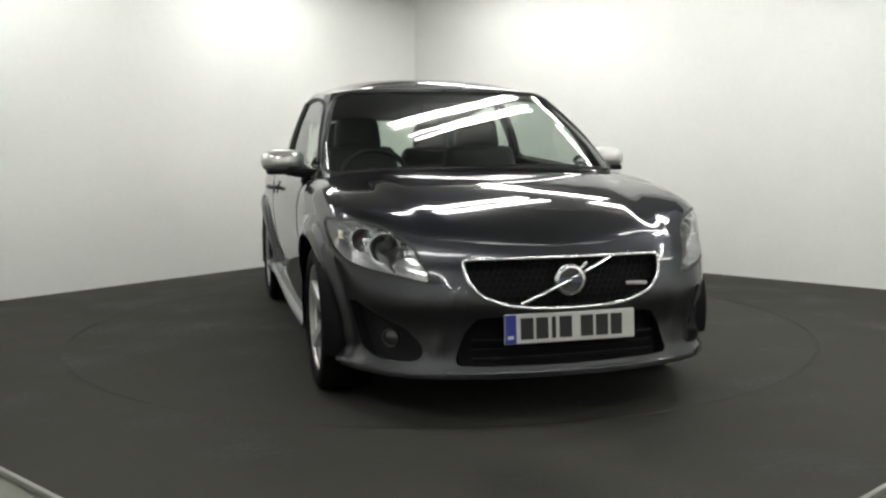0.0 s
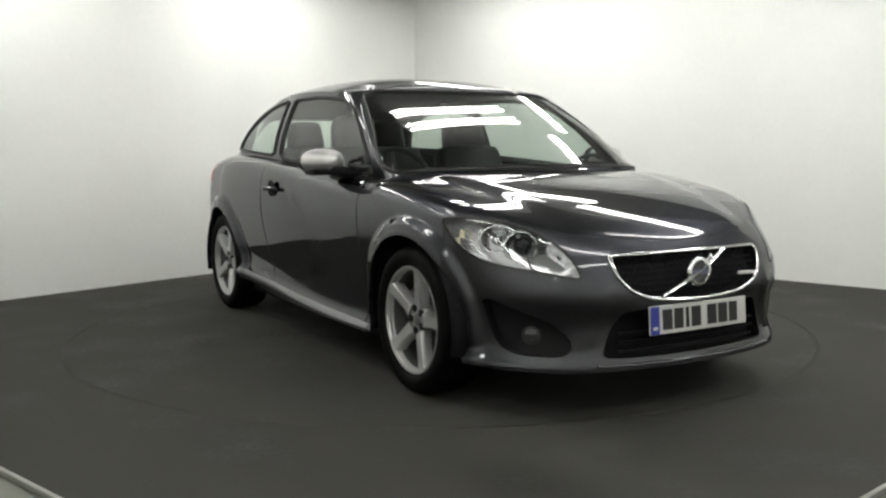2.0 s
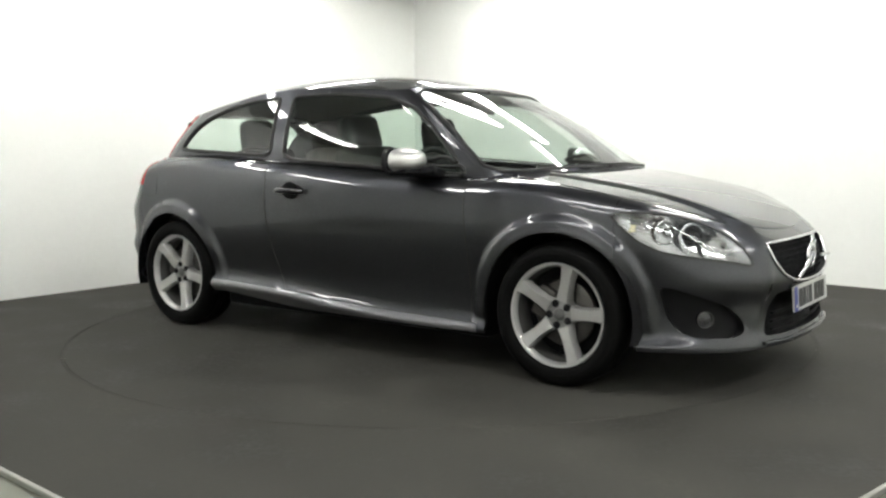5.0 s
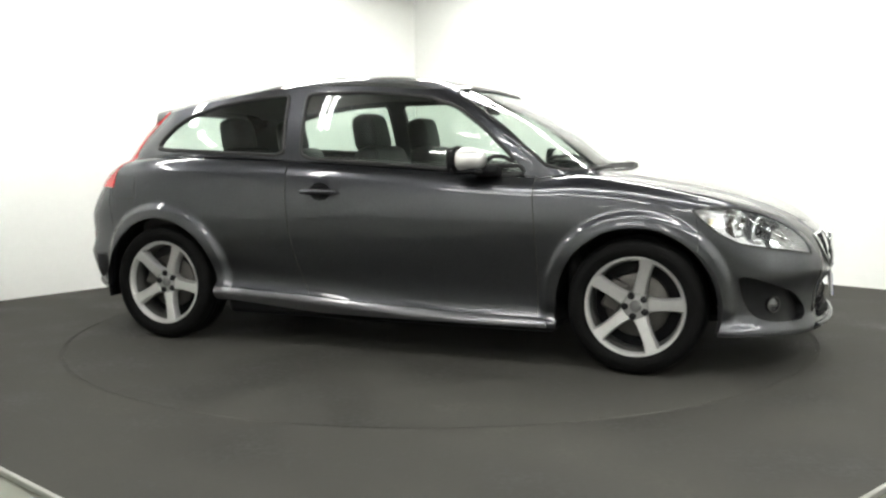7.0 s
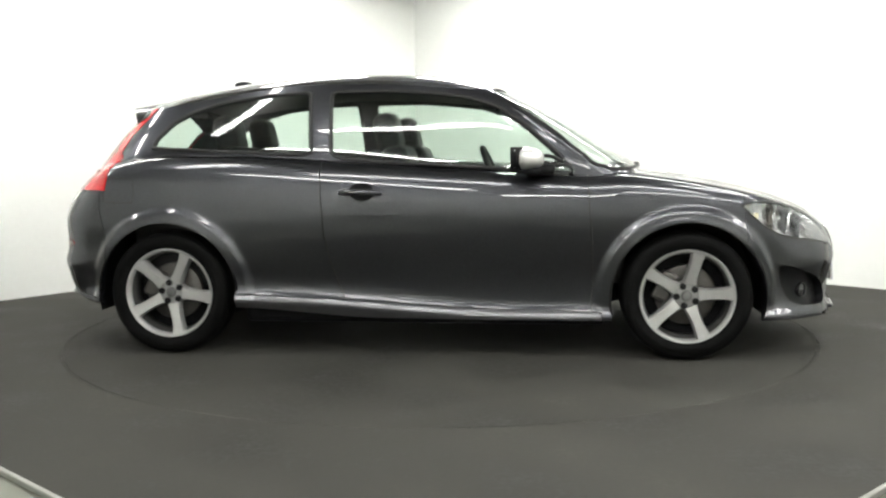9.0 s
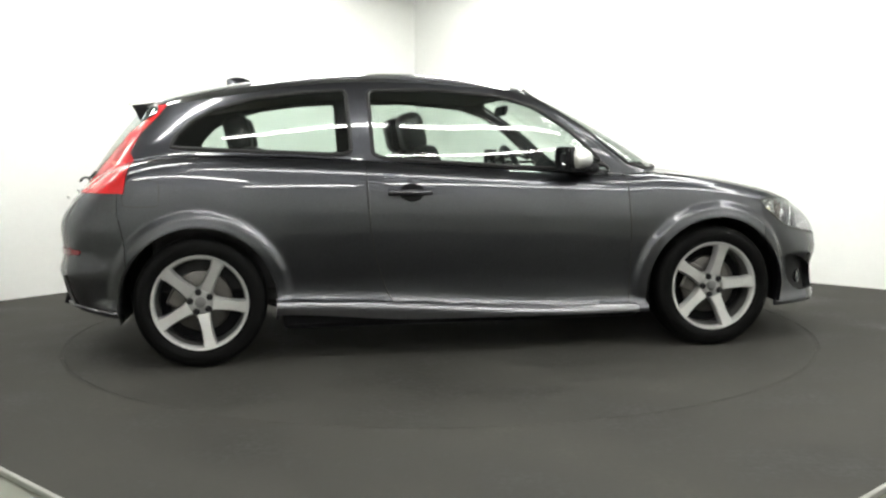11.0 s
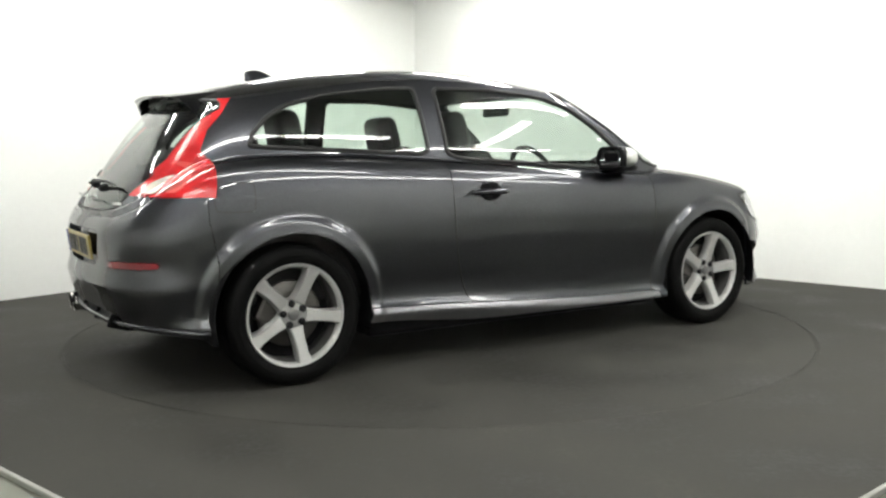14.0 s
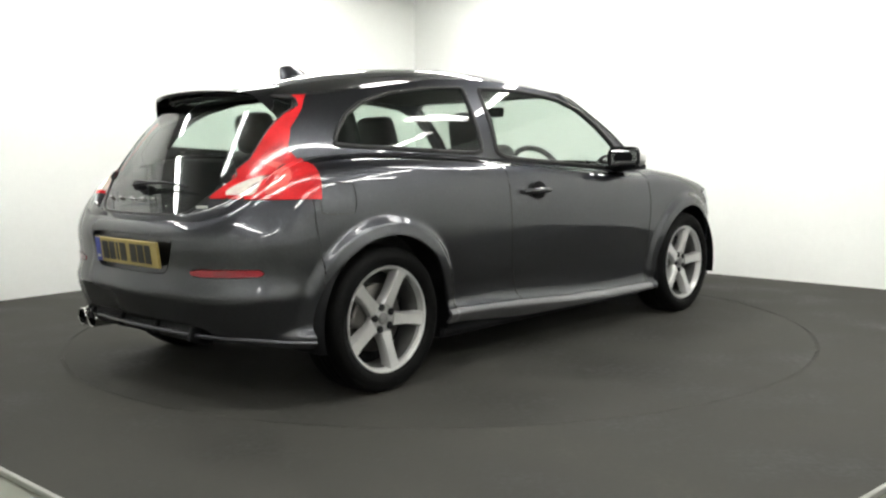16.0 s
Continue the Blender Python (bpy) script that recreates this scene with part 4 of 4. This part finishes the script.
def rear_details(car):
    # wiper on the hatch glass
    xg = lambda z: -2.036 + (z - .745) / (1.312 - .745) * .396 - .028
    arm = part("rear_wiper", solid((xg(.90) - .012, .03, .902), (.035, .075, .045), .014, seg=3), PLASTIC, car, "black rear wiper", True)
    pts = [(xg(.90 + .035 * t) - .030 + .004 * t, .05 - .36 * t, .905 + .03 * math.sin(t * 2.2) - .028 * t) for t in np.linspace(0, 1, 9)]
    link("wiper_arm", *tube(pts, lambda t: .013 - .006 * t, sides=8, flat=.6), PLASTIC, arm)
    # row of small chrome letters, as plain bars
    for k in range(5):
        y = .20 - .085 * k
        part("letter_bar", solid((xg(.845) - .012 - .0 * k, y, .845), (.006, .030, .024), .002, (0, -35, 0)), CHROME, car, "small chrome lettering bar")
    part("model_badge", solid((-1.985, -.45, .825), (.006, .048, .011), .002, (0, 0, 28)), SATIN, car, "small chrome badge")
    us = np.linspace(.80, 1, 40)
    lip = wall_point(us, np.full_like(us, .03))
    lip = lip[lip[:, 0] < -1.70]
    pts = [tuple(p) for p in lip] + [tuple(p * [1, -1, 1]) for p in lip[::-1][1:]]
    link("rear_lip", *tube(pts, .013, sides=8, flat=.8), PAINT, car)
    # lower diffuser and exhaust tips
    part("diffuser", solid((-1.955, 0, .300), (.12, .80, .085), .02, (0, 18, 0)), PLASTIC, car, "black rear diffuser")
    for y in (-.40, -.14, .14, .40):
        part("diffuser_fin", solid((-1.985, y, .295), (.10, .018, .06), .005, (0, 18, 0)), PLASTIC, car)
    for y in (.50, .41):
        vs, fs = lathe([(.034, .06), (.034, -.10), (.038, -.102), (.041, -.098), (.041, .06)], 28, (0, 0, 0))
        link("exhaust_tip", [(-1.925 + yy, y + x, .275 + z) for x, yy, z in vs], fs, STEEL_TIP, car, "polished steel exhaust tip")
        vs, fs = lathe([(0, .0), (.033, .0)], 20)
        link("exhaust_bore", [(-1.94 + yy, y + x, .275 + z) for x, yy, z in vs], fs, INK, car)


def interior(car):
    """Dark cabin: tub, dashboard, seats, wheel, mirror."""
    tub = part("cabin_floor", solid((-.35, 0, .33), (2.5, 1.36, .10), .03), CABIN, car, "dark cabin floor")
    for s in (-1, 1):
        part("door_card", solid((.10, s * .70, .62), (1.30, .05, .62), .02, (s * -3, 0, 0)), CABIN, car, "dark door lining")
        part("rear_side_lining", solid((-1.05, s * .66, .68), (1.00, .06, .66), .02), CABIN, car, "dark side lining")
    part("boot_floor", solid((-1.62, 0, .70), (.55, 1.08, .04), .01), CABIN, car, "dark load cover")
    part("firewall", solid((1.0, 0, .62), (.06, 1.3, .52), .02), CABIN, car)
    # dashboard, rounded towards the screen
    vs, fs = [], []
    prof = [(.42, .60), (.44, .74), (.47, .83), (.52, .885), (.60, .915), (.75, .925), (.95, .925), (1.08, .935)]
    ys = np.linspace(-.68, .68, 24)
    for y in ys:
        hump = .035 * math.exp(-((y + .36) / .16) ** 2)
        for x, z in prof:
            vs.append((x - .12 * (y / .7) ** 2 * (x > .7), y, z + hump * (.45 < x < .8)))
    m = len(prof)
    for i in range(len(ys) - 1):
        for k in range(m - 1):
            fs.append((i * m + k, i * m + k + 1, i * m + m + k + 1, i * m + m + k))
    dash = link("dashboard", vs, fs, CABIN, car, "dark dashboard")
    part("centre_console", solid((.34, 0, .62), (.26, .20, .42), .03, (0, 20, 0)), CABIN, dash)
    for x, y in ((.20, -.36), (.20, .36)):
        seat(car, x, y)
    for y in (-.30, .30):
        seat(car, -.72, y, True)
    # steering wheel, on the right
    prof = [(.176 + .016 * math.cos(a), .016 * math.sin(a)) for a in np.linspace(0, 2 * math.pi, 11)[:-1]]
    vs, fs = lathe(prof, 44, (0, 0, 0), True)
    m = Matrix.Translation((.36, -.36, .895)) @ Matrix.Rotation(radians(-24), 4, "Y") @ Matrix.Rotation(radians(90), 4, "Z")
    sw = link("steering_wheel", [m @ Vector(p) for p in vs], fs, LEATHER, car, "black steering wheel")
    bm = solid((0, 0, 0), (.14, .05, .12), .03, seg=3)
    rbox(bm, (0, 0, .01), (.32, .025, .035), .008)
    rbox(bm, (0, 0, -.09), (.05, .025, .15), .008)
    bmesh.ops.transform(bm, matrix=m, verts=bm.verts)
    part("steering_hub", bm, CABIN, sw)
    part("steering_column", solid((.46, -.36, .80), (.22, .09, .09), .03, (0, 24, 0)), CABIN, sw)
    part("rear_view_mirror", solid((.36, 0, 1.275), (.03, .24, .06), .014, (0, 10, 0)), PLASTIC, car, "black rear view mirror")
    # headliner under the roof
    us = np.linspace(0, 1, 60)
    e = GLASS_TOP(us)
    vs, fs = [], []
    for p in e:
        for k in np.linspace(1, -1, 15):
            vs.append((p[0] * .985 - .006, p[1] * k * .985, p[2] + (float(ROOF_Z(p[0])) - p[2]) * (1 - abs(k) ** 2.6) - .022))
    for i in range(len(us) - 1):
        for k in range(14):
            fs.append((i * 15 + k, i * 15 + k + 1, i * 15 + 16 + k, i * 15 + 15 + k))
    link("headliner", vs, fs, HEADLINER, car, "pale grey headliner")
    # front wipers along the screen foot
    for y0, y1 in ((-.52, .02), (.02, .50)):
        pts = [(1.148 - .16 * (y / .62) ** 2, y, .966 - .008 * (y / .6) ** 2) for y in np.linspace(y0, y1, 10)]
        link("front_wiper", *tube(pts, .009, sides=6), PLASTIC, car, "black windscreen wiper")
    pts = [(1.142 - .155 * (y / .62) ** 2, y, .942 - .01 * (y / .6) ** 2) for y in np.linspace(-.62, .62, 21)]
    link("cowl", *tube(pts, .035, sides=8, flat=.4), PLASTIC, car, "black cowl under the windscreen")


# ---- the room: two white walls meet behind the car; dark floor with a turntable ----
FAR = Vector((-.25, 4.613, 0))
ALONG_L = Vector((-2.925, -3.559, 0)).normalized()
ALONG_R = Vector((3.536, -3.443, 0)).normalized()
CEIL_Z = 2.72
SIDE_L, SIDE_R = 9.2, 9.2


def slab(name, a, b, z0, z1, out, mat, label):
    """A wall from a to b, 0.12 m thick, its inner face on that line."""
    o = out * .12
    vs = [(*p.xy, z) for z in (z0, z1) for p in (a, b, b + o, a + o)]
    fs = [(0, 1, 2, 3), (4, 7, 6, 5), (0, 4, 5, 1), (1, 5, 6, 2), (2, 6, 7, 3), (3, 7, 4, 0)]
    return tagged(link(name, vs, fs, mat, smooth=False), label, "wall", kind="structure")


def build_room():
    l_end, r_end = FAR + ALONG_L * SIDE_L, FAR + ALONG_R * SIDE_R
    near = FAR + ALONG_L * SIDE_L + ALONG_R * SIDE_R
    nl, nr = Vector((-ALONG_L.y, ALONG_L.x, 0)), Vector((-ALONG_R.y, ALONG_R.x, 0))
    nl = -nl if nl.dot(ALONG_R) > 0 else nl
    nr = -nr if nr.dot(ALONG_L) > 0 else nr
    slab("wall_west", FAR - ALONG_L * .12, l_end, -.05, CEIL_Z, nl, WALL_PAINT, "plain white painted studio wall, brightly lit near the top")
    slab("wall_north", FAR - ALONG_R * .002, r_end, -.05, CEIL_Z, nr, WALL_PAINT, "plain white painted studio wall with a scuffed foot")
    # Two unseen walls, added to close the room and reflect in the car.
    slab("wall_south", l_end, near, -.05, CEIL_Z, -nr, WALL_PAINT, "unseen plain white painted wall added to close the studio")
    slab("wall_east", r_end, near, -.05, CEIL_Z, -nl, WALL_PAINT, "unseen plain white painted wall added to close the studio")
    cs = [FAR, l_end, near, r_end]
    vs = [(*(p + (p - (FAR + near) / 2).normalized() * .2).xy, z) for z in (CEIL_Z, CEIL_Z + .1) for p in cs]
    fs = [(0, 1, 2, 3), (4, 7, 6, 5), (0, 4, 5, 1), (1, 5, 6, 2), (2, 6, 7, 3), (3, 7, 4, 0)]
    tagged(link("ceiling", vs, fs, CEILING, smooth=False), "grey studio ceiling carrying fluorescent battens", "ceiling", kind="structure")
    # outer floor, a little lower than the dark mat
    vs = [(*(p + (p - (FAR + near) / 2).normalized() * .2).xy, z) for z in (-.10, -.018) for p in cs]
    tagged(link("ground", vs, fs, FLOOR_OUT, smooth=False), "grey-green painted concrete floor round the platform", "floor", kind="structure")
    # the dark platform, with a round hole for the turntable
    pl, pr = FAR + ALONG_L * 8.35, FAR + ALONG_R * 8.35
    c0 = Vector((.074, -3.88, 0))
    edge_l = Vector((-1.48, -2.495, 0)) - c0
    edge_r = Vector((1.241, -2.855, 0)) - c0

    def meet(p, d, q, e):
        k = ((q.x - p.x) * e.y - (q.y - p.y) * e.x) / (d.x * e.y - d.y * e.x)
        return p + d * k
    west = meet(c0, edge_l, FAR, ALONG_L)
    east = meet(c0, edge_r, FAR, ALONG_R)
    corners = [c0, east, FAR, west]
    n = 128

    def on_edge(d):
        best = None
        for a, b in zip(corners, corners[1:] + corners[:1]):
            e = b - a
            den = d.x * e.y - d.y * e.x
            if abs(den) < 1e-9:
                continue
            k = (a.x * e.y - a.y * e.x) / den
            m = (a.x * d.y - a.y * d.x) / den
            if k > 0 and -1e-6 <= m <= 1 + 1e-6 and (best is None or k < best):
                best = k
        return d * best
    angles = sorted({round(2 * math.pi * i / n, 6) for i in range(n)} | {round(math.atan2(c.y, c.x) % (2 * math.pi), 6) for c in corners})
    inner = [Vector((2.1320 * math.cos(a), 2.1320 * math.sin(a), 0)) for a in angles]
    outer = [on_edge(Vector((math.cos(a), math.sin(a), 0))) for a in angles]
    vs = [tuple(p) for p in inner + outer] + [(p.x, p.y, -.03) for p in inner + outer]
    k = len(angles)
    fs = []
    for i in range(k):
        j = (i + 1) % k
        fs += [(i, k + i, k + j, j), (i, j, 2 * k + j, 2 * k + i), (k + i, 3 * k + i, 3 * k + j, k + j)]
    tagged(link("floor", vs, fs, FLOOR_DARK, smooth=False), "dark grey rubber floor round the turntable, scuffed and stained", "floor", kind="structure")
    # pale metal edging along the two near sides of the platform
    for end in (west, east):
        d = (end - c0).normalized()
        s = Vector((-d.y, d.x, 0))
        s = -s if s.y > 0 else s
        bm = bmesh.new()
        mid = (c0 + end) / 2 + s * .010
        rbox(bm, (mid.x, mid.y, -.006), ((end - c0).length, .018, .022), .004, (0, 0, math.degrees(math.atan2(d.y, d.x))))
        tagged(part("trim", bm, EDGE_METAL, None), "pale metal edging strip along the dark floor", "edging", kind="structure")


def build_turntable():
    n = 160
    prof = [(0, 0), (1.0, 0), (2.115, 0), (2.115, -.028)]
    vs, fs = [], []
    for i in range(n):
        t = 2 * math.pi * i / n
        vs += [(r * math.cos(t), r * math.sin(t), z) for r, z in prof[1:]]
    m = len(prof) - 1
    for i in range(n):
        j = (i + 1) % n
        fs += [(i * m + k, j * m + k, j * m + k + 1, i * m + k + 1) for k in range(m - 1)]
    fs.append([i * m for i in range(n)][::-1])
    ob = link("turntable", vs, fs, DISC_DARK, smooth=False)
    ring = [(2.117, -.028), (2.117, -.0006), (2.1285, -.0006), (2.1305, -.002), (2.1305, -.028)]
    vs, fs = lathe(ring, 160)
    link("edge_ring", [(x, z, y) for x, y, z in vs], fs, DISC_DARK, ob, smooth=False)
    return tagged(ob, "round dark rubber-covered turntable let into the floor", "turntable")


def batten(x, y, yaw, length):
    """A twin fluorescent batten under the ceiling."""
    thing = new("ceiling_light")
    part("housing", solid((0, 0, -.03), (length, .11, .06), .008), BATTEN, thing)
    for s in (-1, 1):
        vs, fs = tube([(-length / 2 + .03, s * .040, -.090), (length / 2 - .03, s * .040, -.090)], .021, sides=12)
        link("fluorescent_tube", vs, fs, TUBE, thing, "glowing white tube")
        for e in (-1, 1):
            part("lamp_holder", solid((e * (length / 2 - .018), s * .035, -.075), (.022, .03, .05), .003), BATTEN, thing)
    thing.matrix_world = pose(x, y, CEIL_Z, 0, 0, yaw)
    return tagged(thing, "white ceiling batten with two lit fluorescent tubes, one of a set partly added for fill", "ceiling light", "ceiling battens")


def build_lights():
    # Eight of these are unseen fill battens, added only to brighten walls and car.
    for x, y, yaw, length in ((.38, 2.75, -53, 1.7), (2.05, .36, -45, 1.9), (.46, .46, 47, 1.6), (.28, .63, 47, 1.6), (2.2, -.75, 32, 1.3),
                              # fill in this row: (-2.0, -1.4), (1.02, 1.80) and (-3.9, -.9)
                              (-1.16, 2.38, 50, 1.5), (-2.72, .55, 50, 1.6), (-2.0, -1.4, 44, 1.4), (1.02, 1.80, -44, 1.5), (-3.9, -.9, 44, 1.5),
                              # first two follow the window reflection; all after them are added fill
                              (-.62, -2.58, 3, 1.8), (1.24, -2.48, 3, 1.8), (3.4, -1.6, -44, 1.8), (-1.6, -4.6, -45, 2.8),
                              (1.9, -4.3, 44, 2.8), (4.1, -2.6, 44, 2.8), (.1, -6.6, 44, 1.8)):
        batten(x, y, yaw, length)


build_room()
build_lights()
turntable = build_turntable()
car = build_car()

PIVOT = Vector((-.004, .075, 0))
TURN = ((0, -75.1), (2, -59.9), (4, -44.65), (6.5, -25.6), (9, -6.55), (11.5, 12.65), (14, 31.75), (16, 47.15))


def motions():
    """The turntable and the car on it turn together, at one speed."""
    rows, disc = [], []
    for i in range(33):
        t = i * .5
        a = float(np.interp(t, [r[0] for r in TURN], [r[1] for r in TURN]))
        m = Matrix.Rotation(radians(a), 4, "Z")
        disc.append((t, m))
        rows.append((t, m @ Matrix.Translation(-PIVOT)))
    walk(car, rows)
    walk(turntable, disc)


motions()
